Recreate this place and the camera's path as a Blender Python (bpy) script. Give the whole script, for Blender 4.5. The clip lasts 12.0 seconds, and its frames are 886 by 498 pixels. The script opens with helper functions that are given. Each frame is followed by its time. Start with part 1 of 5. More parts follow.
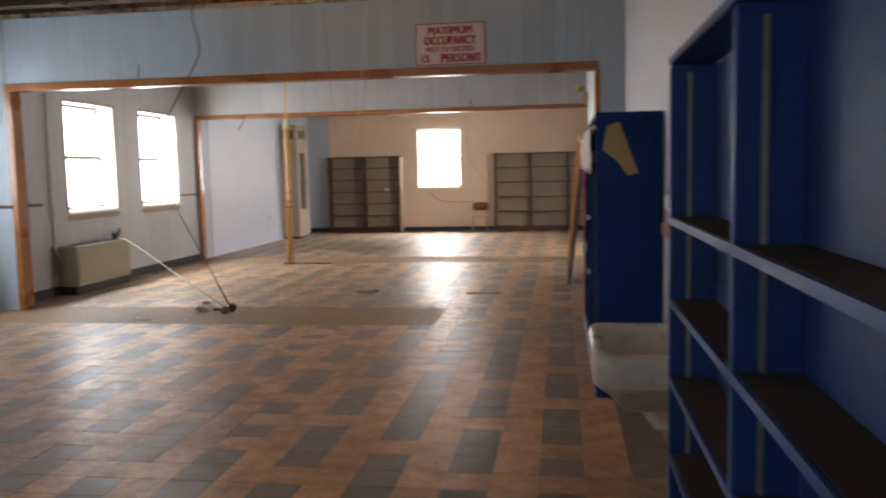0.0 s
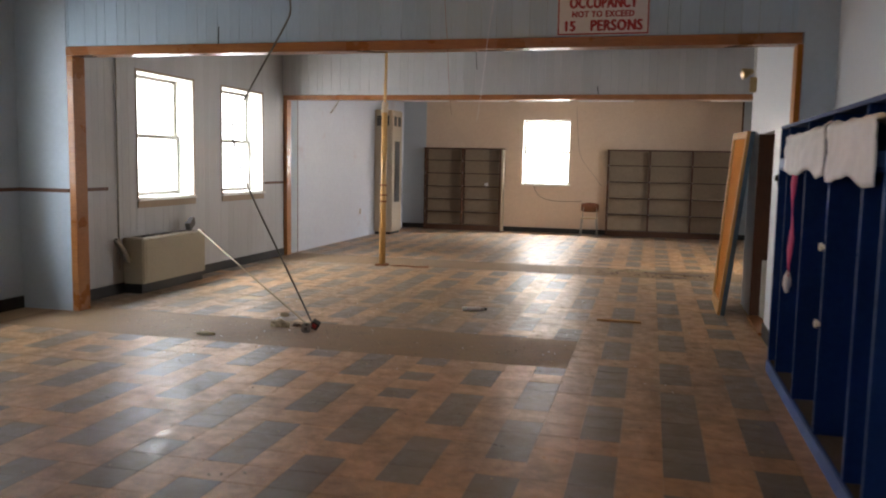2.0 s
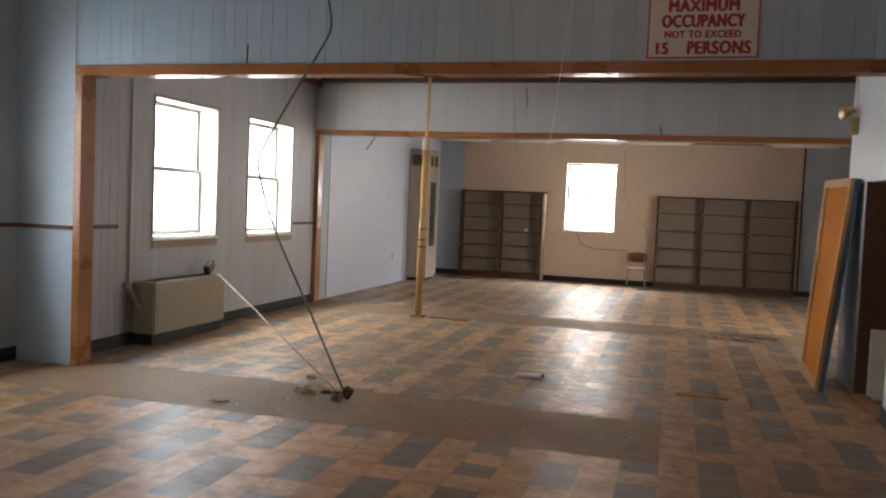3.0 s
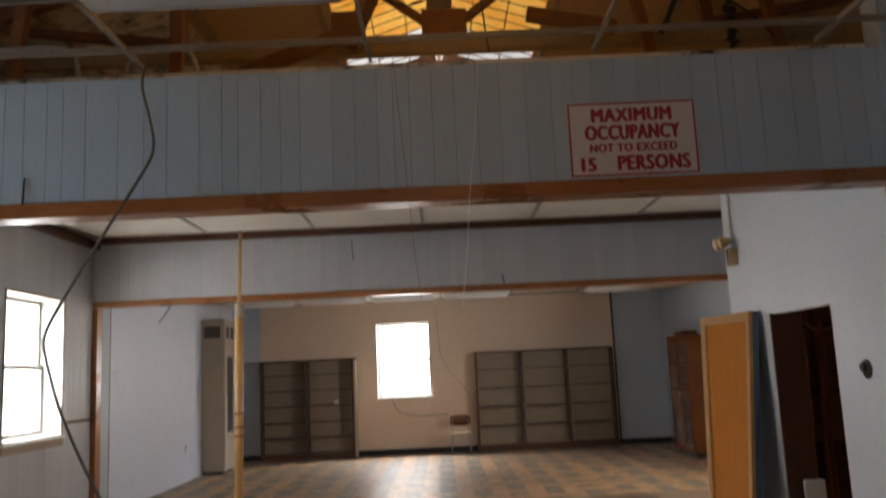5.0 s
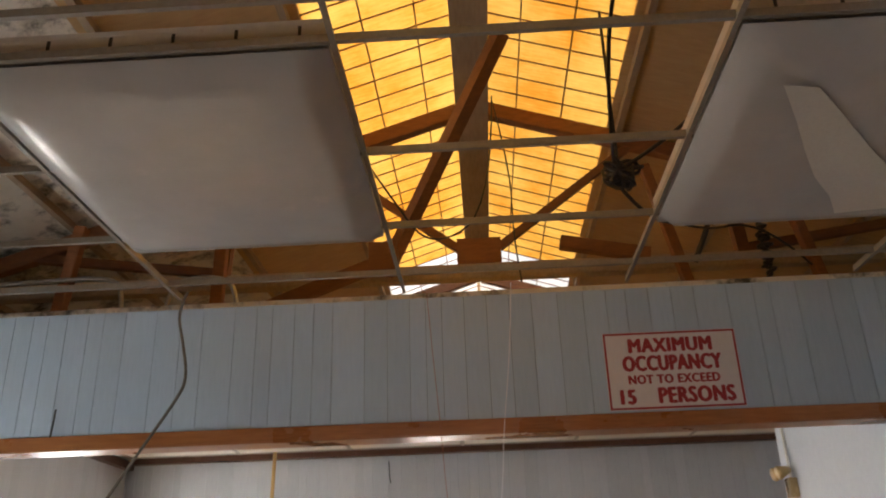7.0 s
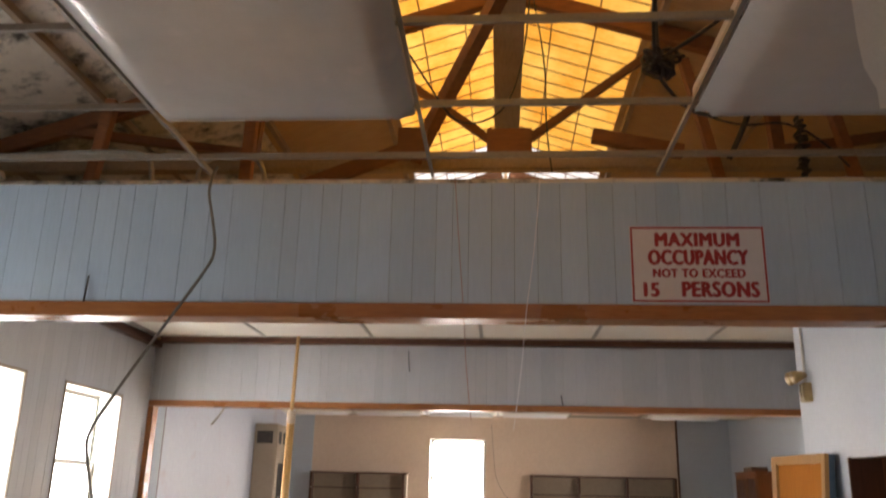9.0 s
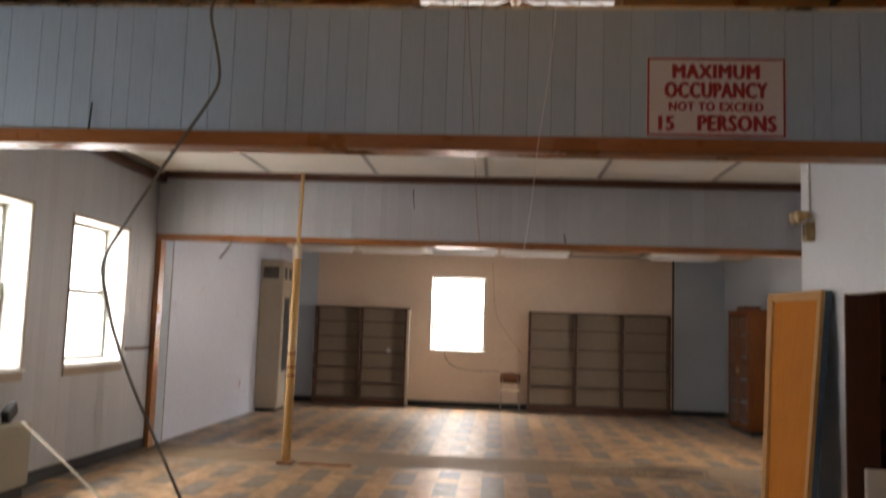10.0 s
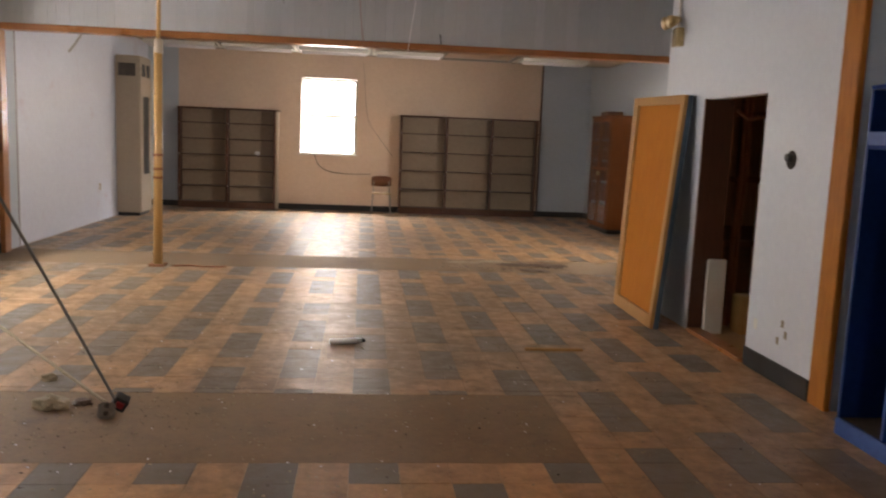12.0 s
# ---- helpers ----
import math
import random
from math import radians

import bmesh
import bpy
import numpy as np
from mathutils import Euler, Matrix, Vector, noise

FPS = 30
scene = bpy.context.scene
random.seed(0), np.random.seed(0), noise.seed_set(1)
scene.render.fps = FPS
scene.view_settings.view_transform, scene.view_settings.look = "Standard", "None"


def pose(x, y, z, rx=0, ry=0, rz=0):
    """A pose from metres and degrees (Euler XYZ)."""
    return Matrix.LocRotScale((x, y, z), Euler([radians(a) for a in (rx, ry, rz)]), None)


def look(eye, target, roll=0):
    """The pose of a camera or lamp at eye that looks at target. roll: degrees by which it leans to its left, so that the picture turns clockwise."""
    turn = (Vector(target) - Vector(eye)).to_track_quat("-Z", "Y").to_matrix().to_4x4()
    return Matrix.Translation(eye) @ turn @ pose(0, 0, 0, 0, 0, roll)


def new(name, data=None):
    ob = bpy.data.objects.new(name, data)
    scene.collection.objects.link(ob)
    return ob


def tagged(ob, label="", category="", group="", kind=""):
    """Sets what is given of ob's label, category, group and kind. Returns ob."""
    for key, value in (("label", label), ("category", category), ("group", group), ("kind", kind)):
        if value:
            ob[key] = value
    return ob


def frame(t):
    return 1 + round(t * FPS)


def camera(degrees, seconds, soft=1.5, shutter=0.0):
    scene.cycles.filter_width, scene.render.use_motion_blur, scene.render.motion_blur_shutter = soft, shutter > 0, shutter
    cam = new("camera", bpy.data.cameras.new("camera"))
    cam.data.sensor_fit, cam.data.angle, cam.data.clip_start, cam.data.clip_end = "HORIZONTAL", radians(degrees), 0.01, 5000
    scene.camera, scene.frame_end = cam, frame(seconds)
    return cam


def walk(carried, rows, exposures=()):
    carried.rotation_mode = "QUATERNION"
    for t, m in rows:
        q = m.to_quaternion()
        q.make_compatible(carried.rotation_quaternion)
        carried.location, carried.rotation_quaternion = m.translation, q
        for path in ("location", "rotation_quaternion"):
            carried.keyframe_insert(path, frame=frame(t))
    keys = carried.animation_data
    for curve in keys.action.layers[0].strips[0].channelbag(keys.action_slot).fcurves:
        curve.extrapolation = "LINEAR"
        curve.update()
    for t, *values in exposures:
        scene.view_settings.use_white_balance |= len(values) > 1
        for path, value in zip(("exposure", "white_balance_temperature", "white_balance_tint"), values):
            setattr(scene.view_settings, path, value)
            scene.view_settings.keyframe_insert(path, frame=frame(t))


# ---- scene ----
cam = camera(57.1, 12.0, soft=2.0, shutter=0.5)
PATH = [
    (0, (-0.367, -9.221, 1.614), (-0.657, -7.251, 1.425), -1.2),
    (0.5, (-0.425, -8.726, 1.628), (-0.908, -6.793, 1.461), 0.4),
    (1, (-0.658, -8.31, 1.618), (-1.204, -6.397, 1.411), -0.6),
    (1.5, (-0.779, -7.821, 1.619), (-1.485, -5.964, 1.383), 2.0),
    (2, (-1.122, -7.426, 1.644), (-1.61, -5.497, 1.437), 1.1),
    (2.5, (-1.392, -6.892, 1.638), (-1.944, -4.976, 1.484), 2.3),
    (4.5, (-2.675, -5.087, 1.65), (-2.883, -3.101, 1.773), -0.3),
    (5, (-2.82, -4.861, 1.662), (-2.808, -2.884, 1.963), -2.6),
    (5.5, (-2.763, -4.766, 1.693), (-2.837, -2.836, 2.212), -0.6),
    (6, (-2.756, -4.79, 1.772), (-2.85, -2.913, 2.456), -0.9),
    (6.5, (-2.739, -4.815, 1.826), (-2.806, -2.98, 2.617), -2.2),
    (8.5, (-2.737, -4.778, 1.75), (-2.879, -2.909, 2.446), 0.6),
    (9, (-2.765, -4.761, 1.71), (-2.906, -2.849, 2.281), 1.3),
    (9.5, (-2.779, -4.732, 1.687), (-2.926, -2.783, 2.109), 1.2),
    (10, (-2.824, -4.715, 1.65), (-2.961, -2.729, 1.845), 1.9),
    (10.5, (-2.854, -4.692, 1.633), (-2.957, -2.695, 1.585), 1.1),
    (11, (-2.889, -4.686, 1.634), (-2.924, -2.694, 1.465), 2.1),
    (11.5, (-2.907, -4.688, 1.625), (-2.831, -2.702, 1.401), 2.2),
    (12, (-2.916, -4.723, 1.609), (-2.715, -2.751, 1.341), 2.3),
]
EXPOSURES = [(0.0, 0.45, 6600, 11), (1.0, 0.30, 6600, 11), (2.0, 0.12, 6600, 11), (2.7, 0.05, 6600, 11), (4.5, -0.35, 6600, 11), (5.0, -0.30, 6650, 11), (5.5, 0.0, 6750, 12), (6.0, 0.08, 6750, 11), (6.5, 0.36, 6800, 11), (8.5, 0.52, 6900, 14), (9.5, 0.40, 6900, 14), (10.0, -0.12, 7000, 15), (10.5, -0.30, 7100, 16), (11.0, -0.22, 7050, 15), (12.0, 0.17, 7150, 16)]
walk(cam, [(t, look(e, g, r)) for t, e, g, r in PATH], EXPOSURES)

# ---- world and lights ----
world = bpy.data.worlds.new("sky")
world.use_nodes = True
scene.world = world
wn = world.node_tree
sky = wn.nodes.new("ShaderNodeTexSky")
sky.sky_type = "NISHITA"
sky.sun_disc = False
sky.sun_elevation = radians(52)
sky.sun_rotation = radians(200)
sky.dust_density = 4.0
wn.links.new(sky.outputs[0], wn.nodes["Background"].inputs[0])
wn.nodes["Background"].inputs[1].default_value = 0.12

sun_data = bpy.data.lights.new("sun", "SUN")
sun_data.energy = 2.2
sun_data.angle = radians(12)
sun_data.color = (1.0, 0.96, 0.9)
sun = new("sun", sun_data)
sun.matrix_world = look((0, 0, 20), (0 + 4.0, 0 + 5.0, 12), 0)


def window_light(name, x, y, z, target, w, h, watts, tint):
    d = bpy.data.lights.new(name, "AREA")
    d.shape, d.size, d.size_y, d.energy = "RECTANGLE", w, h, watts
    d.color = tint
    o = new(name, d)
    o.matrix_world = look((x, y, z), target)
    return o


# ---- plan ----
LX = -7.34            # inner face of the long outer wall with windows
LXN = -7.72           # the same wall in the near room
RX = 0.32             # wall behind the lockers
RX3 = 1.95            # right wall of the far rooms
Y0 = -11.5            # wall behind the start
B1, B2 = 0.0, 5.73    # the two bulkheads
YF = 12.83            # far wall
RIDGE_X, RIDGE_Z, SLOPE = -2.70, 5.70, 0.33
WIN_Z0, WIN_Z1 = 1.14, 2.73
LEFT_WINDOWS = [(LXN, -2.05, -0.72), (LX, 1.53, 2.82), (LX, 3.60, 4.91)]
FAR_WINDOW = (-4.245, -3.072, 1.195, 2.775)

WARM, COOL = (1.0, 0.965, 0.93), (0.80, 0.90, 1.0)
for x, a, b in LEFT_WINDOWS:
    c = (a + b) / 2
    window_light("window_daylight", x - 0.46, c, 1.91, (x + 3, c, 1.91), b - a + 0.1, 1.75, 38, WARM)
    # extra steep lamp outside, added to brighten the floor under the window
    window_light("high_daylight_fill", x - 0.95, c, 3.4, (x + 0.8, c, 0.0), 2.8, 0.6, 380, COOL)
window_light("window_daylight", -3.645, YF + 0.42, 2.0, (-3.645, YF - 3, 2.0), 1.25, 1.65, 26, WARM)
# oversized steep fill lamp for the bright floor along the end wall
window_light("high_daylight_fill", -3.645, YF + 1.0, 3.4, (-3.645, YF - 0.8, 0.0), 5.0, 0.6, 2400, COOL)
# unseen east window, added to brighten the lilac wall and far floor
window_light("window_daylight", RX3 + 0.42, 6.95, 1.91, (RX3 - 3, 6.95, 1.91), 1.4, 1.7, 190, WARM)
# unseen window behind the start, added to light the near room and bulkhead
UNSEEN_SOUTH_WINDOW = (-4.2, -2.8, 1.10, 2.72)
window_light("window_daylight", -3.5, Y0 - 0.42, 1.91, (-3.5, Y0 + 3, 1.91), 1.5, 1.75, 35, WARM)


# ---- materials ----
def node_mat(name):
    m = bpy.data.materials.new(name)
    m.use_nodes = True
    nt = m.node_tree
    return m, nt, nt.nodes["Principled BSDF"]


def link(nt, a, b):
    nt.links.new(a, b)


def noise_node(nt, scale, detail=4.0, rough=0.6, stretch=(1, 1, 1)):
    tc = nt.nodes.new("ShaderNodeNewGeometry")
    mp = nt.nodes.new("ShaderNodeMapping")
    mp.inputs["Scale"].default_value = stretch
    n = nt.nodes.new("ShaderNodeTexNoise")
    n.inputs["Scale"].default_value = scale
    n.inputs["Detail"].default_value = detail
    n.inputs["Roughness"].default_value = rough
    link(nt, tc.outputs["Position"], mp.inputs[0])
    link(nt, mp.outputs[0], n.inputs["Vector"])
    return n


def ramp_node(nt, src, stops):
    r = nt.nodes.new("ShaderNodeValToRGB")
    els = r.color_ramp.elements
    while len(els) < len(stops):
        els.new(0.5)
    for e, (p, c) in zip(els, stops):
        e.position = p
        e.color = (*c, 1) if len(c) == 3 else c
    link(nt, src, r.inputs[0])
    return r


def mix_node(nt, fac, a, b, mode="MIX"):
    mx = nt.nodes.new("ShaderNodeMix")
    mx.data_type = "RGBA"
    mx.blend_type = mode
    for sock, v in ((mx.inputs["Factor"], fac), (mx.inputs["A"], a), (mx.inputs["B"], b)):
        if isinstance(v, (int, float)):
            sock.default_value = v
        elif isinstance(v, tuple):
            sock.default_value = (*v, 1)
        else:
            link(nt, v, sock)
    return mx.outputs["Result"]


def surface(name, base, dark, grain=30.0, stain=1.3, rough=0.6, bump=0.15, metal=0.0,
            stretch=(1, 1, 1), dirt=None, dirt_at=0.62, island=0.0, per_object=0.0, spec=0.5, rough_var=0.15, grime=None, dusty=0.0):
    """A surface of two colours by a fine grain, broad stains, wear and relief."""
    m, nt, p = node_mat(name)
    fine = noise_node(nt, grain, 6, 0.65, stretch)
    broad = noise_node(nt, stain, 5, 0.6)
    col = ramp_node(nt, fine.outputs["Fac"], [(0.3, dark), (0.7, base)]).outputs[0]
    col = mix_node(nt, 0.35, col, ramp_node(nt, broad.outputs["Fac"], [(0.35, dark), (0.65, base)]).outputs[0])
    if dirt:
        blot = noise_node(nt, stain * 2.3, 8, 0.7)
        mask = ramp_node(nt, blot.outputs["Fac"], [(dirt_at, (0, 0, 0)), (dirt_at + 0.16, (1, 1, 1))]).outputs[0]
        col = mix_node(nt, mask, col, dirt)
    if grime:
        soil = noise_node(nt, 6.5, 9, 0.75)
        patch = noise_node(nt, 0.33, 4, 0.6)
        both = nt.nodes.new("ShaderNodeMath")
        both.operation = "ADD"
        link(nt, soil.outputs["Fac"], both.inputs[0])
        link(nt, patch.outputs["Fac"], both.inputs[1])
        mask2 = ramp_node(nt, both.outputs[0], [(0.42, (0, 0, 0)), (0.57, (0.9, 0.9, 0.9))])
        both.use_clamp = False
        half = nt.nodes.new("ShaderNodeMath")
        half.operation = "MULTIPLY"
        half.inputs[1].default_value = 0.5
        link(nt, both.outputs[0], half.inputs[0])
        link(nt, half.outputs[0], mask2.inputs[0])
        col = mix_node(nt, mask2.outputs[0], col, grime)
    for amount, node_type, sock in ((island, "ShaderNodeNewGeometry", "Random Per Island"), (per_object, "ShaderNodeObjectInfo", "Random")):
        if amount:
            g = nt.nodes.new(node_type)
            tone = ramp_node(nt, g.outputs[sock], [(0, (1 - amount,) * 3), (1, (1, 1, 1))]).outputs[0]
            col = mix_node(nt, 1.0, col, tone, "MULTIPLY")
    link(nt, col, p.inputs["Base Color"])
    rr = nt.nodes.new("ShaderNodeMapRange")
    rr.inputs["To Min"].default_value = max(0.03, rough - rough_var)
    rr.inputs["To Max"].default_value = min(1.0, rough + rough_var)
    if grime:
        rr.inputs["From Min"].default_value, rr.inputs["From Max"].default_value = 0.3, 0.7
    link(nt, (soil if grime else broad).outputs["Fac"], rr.inputs["Value"])
    link(nt, rr.outputs[0], p.inputs["Roughness"])
    p.inputs["Metallic"].default_value = metal
    p.inputs["Specular IOR Level"].default_value = spec
    if dusty:
        p.inputs["Sheen Weight"].default_value = dusty
        p.inputs["Sheen Roughness"].default_value = 0.45
    if bump:
        bp = nt.nodes.new("ShaderNodeBump")
        bp.inputs["Strength"].default_value = bump
        bp.inputs["Distance"].default_value = 0.004
        link(nt, fine.outputs["Fac"], bp.inputs["Height"])
        if grime:
            wave = noise_node(nt, 3.5, 3, 0.5)
            bw = nt.nodes.new("ShaderNodeBump")
            bw.inputs["Strength"].default_value = 0.5
            bw.inputs["Distance"].default_value = 0.006
            link(nt, wave.outputs["Fac"], bw.inputs["Height"])
            link(nt, bw.outputs[0], bp.inputs["Normal"])
        link(nt, bp.outputs[0], p.inputs["Normal"])
    return m


M = {}
M["panel_blue"] = surface("painted_panelling", (0.44, 0.56, 0.68), (0.37, 0.48, 0.60), 18, 0.9, 0.42, 0.1, stretch=(4, 4, 0.4), dirt=(0.36, 0.38, 0.38), dirt_at=0.68, per_object=0.10)
M["panel_grey"] = surface("grey_white_panelling", (0.50, 0.51, 0.53), (0.42, 0.43, 0.46), 18, 0.9, 0.42, 0.1, stretch=(4, 4, 0.4), dirt=(0.36, 0.35, 0.34), dirt_at=0.66, per_object=0.10)
M["panel_back"] = surface("panel_groove", (0.20, 0.23, 0.26), (0.12, 0.14, 0.16), 30, 2, 0.8)
M["wall_blue"] = surface("blue_grey_wall_paint", (0.44, 0.53, 0.62), (0.38, 0.46, 0.55), 25, 0.8, 0.5, 0.1, dirt=(0.33, 0.36, 0.38), dirt_at=0.7)
M["wall_pale_blue"] = surface("pale_blue_wall_paint", (0.48, 0.54, 0.60), (0.42, 0.47, 0.53), 25, 0.8, 0.5, 0.1, dirt=(0.36, 0.38, 0.40), dirt_at=0.7)
M["wall_white"] = surface("white_wall_paint", (0.66, 0.69, 0.73), (0.58, 0.61, 0.66), 22, 0.7, 0.45, 0.1, dirt=(0.45, 0.44, 0.43), dirt_at=0.72)
M["wall_gloss"] = surface("glossy_board_wall", (0.70, 0.74, 0.84), (0.60, 0.63, 0.74), 14, 0.6, 0.45, 0.05, dirt=(0.56, 0.48, 0.55), dirt_at=0.6)
M["wall_cream"] = surface("cream_wall_paint", (0.72, 0.57, 0.45), (0.63, 0.48, 0.37), 20, 0.7, 0.6, 0.12, dirt=(0.40, 0.33, 0.27), dirt_at=0.7)
M["trim_wood"] = surface("varnished_trim_wood", (0.42, 0.17, 0.05), (0.25, 0.09, 0.025), 9, 1.5, 0.3, 0.12, stretch=(1, 1, 6))
M["trim_wood_long"] = surface("varnished_header_wood", (0.40, 0.16, 0.05), (0.24, 0.085, 0.025), 9, 1.5, 0.3, 0.12, stretch=(0.6, 6, 6))
M["jamb_pine"] = surface("knotty_pine", (0.50, 0.185, 0.030), (0.30, 0.10, 0.015), 7, 3.0, 0.5, 0.2, spec=0.2, stretch=(5, 5, 0.6), dirt=(0.14, 0.06, 0.02), dirt_at=0.66)
M["ply_orange"] = surface("orange_varnished_plywood", (0.52, 0.19, 0.028), (0.42, 0.14, 0.018), 6, 1.4, 0.8, 0.08, spec=0.1, stretch=(4, 4, 0.5), dirt=(0.30, 0.12, 0.03), dirt_at=0.62)
M["pine_frame"] = surface("pale_pine_frame", (0.52, 0.29, 0.11), (0.40, 0.20, 0.065), 8, 2.0, 0.6, 0.12, spec=0.3, stretch=(5, 5, 0.6))
M["post_wood"] = surface("yellow_pine_post", (0.58, 0.36, 0.14), (0.42, 0.24, 0.08), 8, 2.4, 0.38, 0.12, stretch=(6, 6, 0.5), dirt=(0.22, 0.10, 0.04), dirt_at=0.66)
M["dark_wood"] = surface("dark_stained_wood", (0.115, 0.042, 0.018), (0.065, 0.024, 0.011), 9, 2.0, 0.45, 0.15, stretch=(4, 4, 0.6))
M["shelf_wood"] = surface("brown_shelf_wood", (0.11, 0.06, 0.035), (0.07, 0.038, 0.022), 9, 2.0, 0.5, 0.12, stretch=(1, 5, 5))
M["shelf_back"] = surface("shelf_back_board", (0.37, 0.29, 0.21), (0.29, 0.22, 0.16), 14, 1.2, 0.65, 0.08)
M["cabinet_wood"] = surface("oak_cabinet_wood", (0.22, 0.068, 0.016), (0.14, 0.042, 0.010), 8, 2.0, 0.55, 0.12, spec=0.2, stretch=(5, 5, 0.5))
M["rust_wood"] = surface("old_red_timber", (0.34, 0.14, 0.05), (0.18, 0.07, 0.03), 10, 2.2, 0.7, 0.3, stretch=(1, 4, 4), per_object=0.35)
M["grey_timber"] = surface("weathered_beam_timber", (0.42, 0.33, 0.23), (0.26, 0.19, 0.13), 10, 2.0, 0.7, 0.3, stretch=(5, 0.6, 5))
M["deck_ply"] = surface("plywood_roof_deck", (0.55, 0.38, 0.20), (0.42, 0.27, 0.13), 7, 1.4, 0.7, 0.2, stretch=(0.7, 4, 1), dirt=(0.24, 0.14, 0.07), dirt_at=0.64)
M["deck_mould"] = surface("mouldy_roof_deck", (0.78, 0.74, 0.67), (0.64, 0.60, 0.53), 9, 1.6, 0.8, 0.2, dirt=(0.05, 0.05, 0.045), dirt_at=0.49)
M["metal_grid"] = surface("ceiling_grid_metal", (0.34, 0.315, 0.275), (0.23, 0.21, 0.18), 40, 3.0, 0.45, 0.05, metal=0.3, dirt=(0.22, 0.15, 0.10), dirt_at=0.66)
M["lens_white"] = surface("milky_acrylic_lens", (0.52, 0.495, 0.465), (0.465, 0.44, 0.41), 6, 1.0, 0.16, 0.0, dirt=(0.60, 0.55, 0.50), dirt_at=0.6)
M["ceiling_tile"] = surface("ceiling_panel", (0.72, 0.69, 0.62), (0.62, 0.58, 0.51), 60, 1.3, 0.55, 0.1, dirt=(0.45, 0.36, 0.25), dirt_at=0.66)
M["housing"] = surface("lamp_housing_steel", (0.55, 0.52, 0.48), (0.42, 0.39, 0.35), 25, 3.0, 0.5, 0.1, dirt=(0.25, 0.17, 0.10), dirt_at=0.66)
M["locker_blue"] = surface("blue_locker_paint", (0.008, 0.036, 0.165), (0.005, 0.024, 0.115), 30, 2.0, 0.5, 0.08, spec=0.12, dirt=(0.05, 0.06, 0.09), dirt_at=0.72)
M["shelf_blue"] = surface("blue_shelf_paint", (0.010, 0.045, 0.20), (0.006, 0.028, 0.13), 26, 1.6, 0.42, 0.1, dirt=(0.05, 0.05, 0.07), dirt_at=0.68)
M["edge_blue"] = surface("worn_pale_blue_edge", (0.05, 0.12, 0.33), (0.025, 0.06, 0.20), 18, 4.0, 0.45, 0.1)
M["heater_tan"] = surface("tan_heater_enamel", (0.34, 0.30, 0.225), (0.28, 0.245, 0.18), 30, 2.0, 0.45, 0.06, dirt=(0.24, 0.18, 0.12), dirt_at=0.68)
M["black"] = surface("black_vinyl", (0.022, 0.02, 0.02), (0.012, 0.011, 0.011), 30, 3.0, 0.5, 0.1)
M["void"] = surface("dark_cavity", (0.05, 0.035, 0.025), (0.025, 0.018, 0.012), 12, 3.0, 0.9, 0.1)
M["recess_board"] = surface("bare_brown_board", (0.50, 0.27, 0.14), (0.34, 0.17, 0.085), 10, 2.5, 0.8, 0.2, stretch=(4, 4, 0.5))
M["dark_blue_board"] = surface("dark_blue_board", (0.10, 0.15, 0.21), (0.07, 0.105, 0.15), 20, 2.0, 0.6, 0.1, spec=0.2)
M["white_paint"] = surface("white_window_paint", (0.74, 0.73, 0.68), (0.66, 0.64, 0.58), 20, 3.0, 0.4, 0.08, dirt=(0.45, 0.40, 0.32), dirt_at=0.72)
M["sash_paint"] = surface("grey_sash_paint", (0.40, 0.38, 0.33), (0.32, 0.30, 0.25), 20, 3.0, 0.45, 0.08, dirt=(0.25, 0.21, 0.16), dirt_at=0.66)
M["apron"] = surface("tan_window_trim", (0.36, 0.28, 0.20), (0.27, 0.20, 0.14), 12, 2.0, 0.5, 0.1, stretch=(1, 1, 5))
M["porcelain"] = surface("dusty_porcelain", (0.55, 0.54, 0.51), (0.44, 0.42, 0.39), 14, 3.0, 0.3, 0.05, dirt=(0.26, 0.22, 0.18), dirt_at=0.58)
M["steel"] = surface("galvanised_steel", (0.40, 0.39, 0.36), (0.26, 0.25, 0.23), 40, 4.0, 0.4, 0.08, metal=0.7)
M["conduit_dark"] = surface("dull_grey_conduit", (0.20, 0.19, 0.175), (0.10, 0.095, 0.09), 30, 5.0, 0.45, 0.08, metal=0.3)
M["brass"] = surface("tarnished_brass", (0.50, 0.38, 0.20), (0.32, 0.22, 0.10), 30, 4.0, 0.3, 0.05, metal=0.9)
M["rust_pipe"] = surface("rusty_pipe", (0.42, 0.17, 0.085), (0.26, 0.10, 0.05), 30, 5.0, 0.6, 0.2, metal=0.3)
M["cream_metal"] = surface("cream_unit_enamel", (0.46, 0.38, 0.29), (0.39, 0.32, 0.24), 25, 1.6, 0.45, 0.06, dirt=(0.32, 0.25, 0.18), dirt_at=0.68)
M["red"] = surface("red_sign_ink", (0.36, 0.025, 0.03), (0.26, 0.015, 0.02), 40, 5.0, 0.5, 0.03)
M["sign_white"] = surface("sign_white_enamel", (0.66, 0.62, 0.62), (0.60, 0.56, 0.56), 30, 2.0, 0.4, 0.03, dirt=(0.50, 0.42, 0.40), dirt_at=0.7)
M["cloth_white"] = surface("white_paper_cloth", (0.85, 0.83, 0.84), (0.76, 0.73, 0.75), 20, 4.0, 0.8, 0.2)
M["cloth_pink"] = surface("magenta_cloth", (0.55, 0.06, 0.18), (0.40, 0.04, 0.12), 30, 4.0, 0.8, 0.2)
M["cloth_tan"] = surface("tan_cloth", (0.36, 0.28, 0.13), (0.28, 0.21, 0.09), 30, 4.0, 0.85, 0.2)
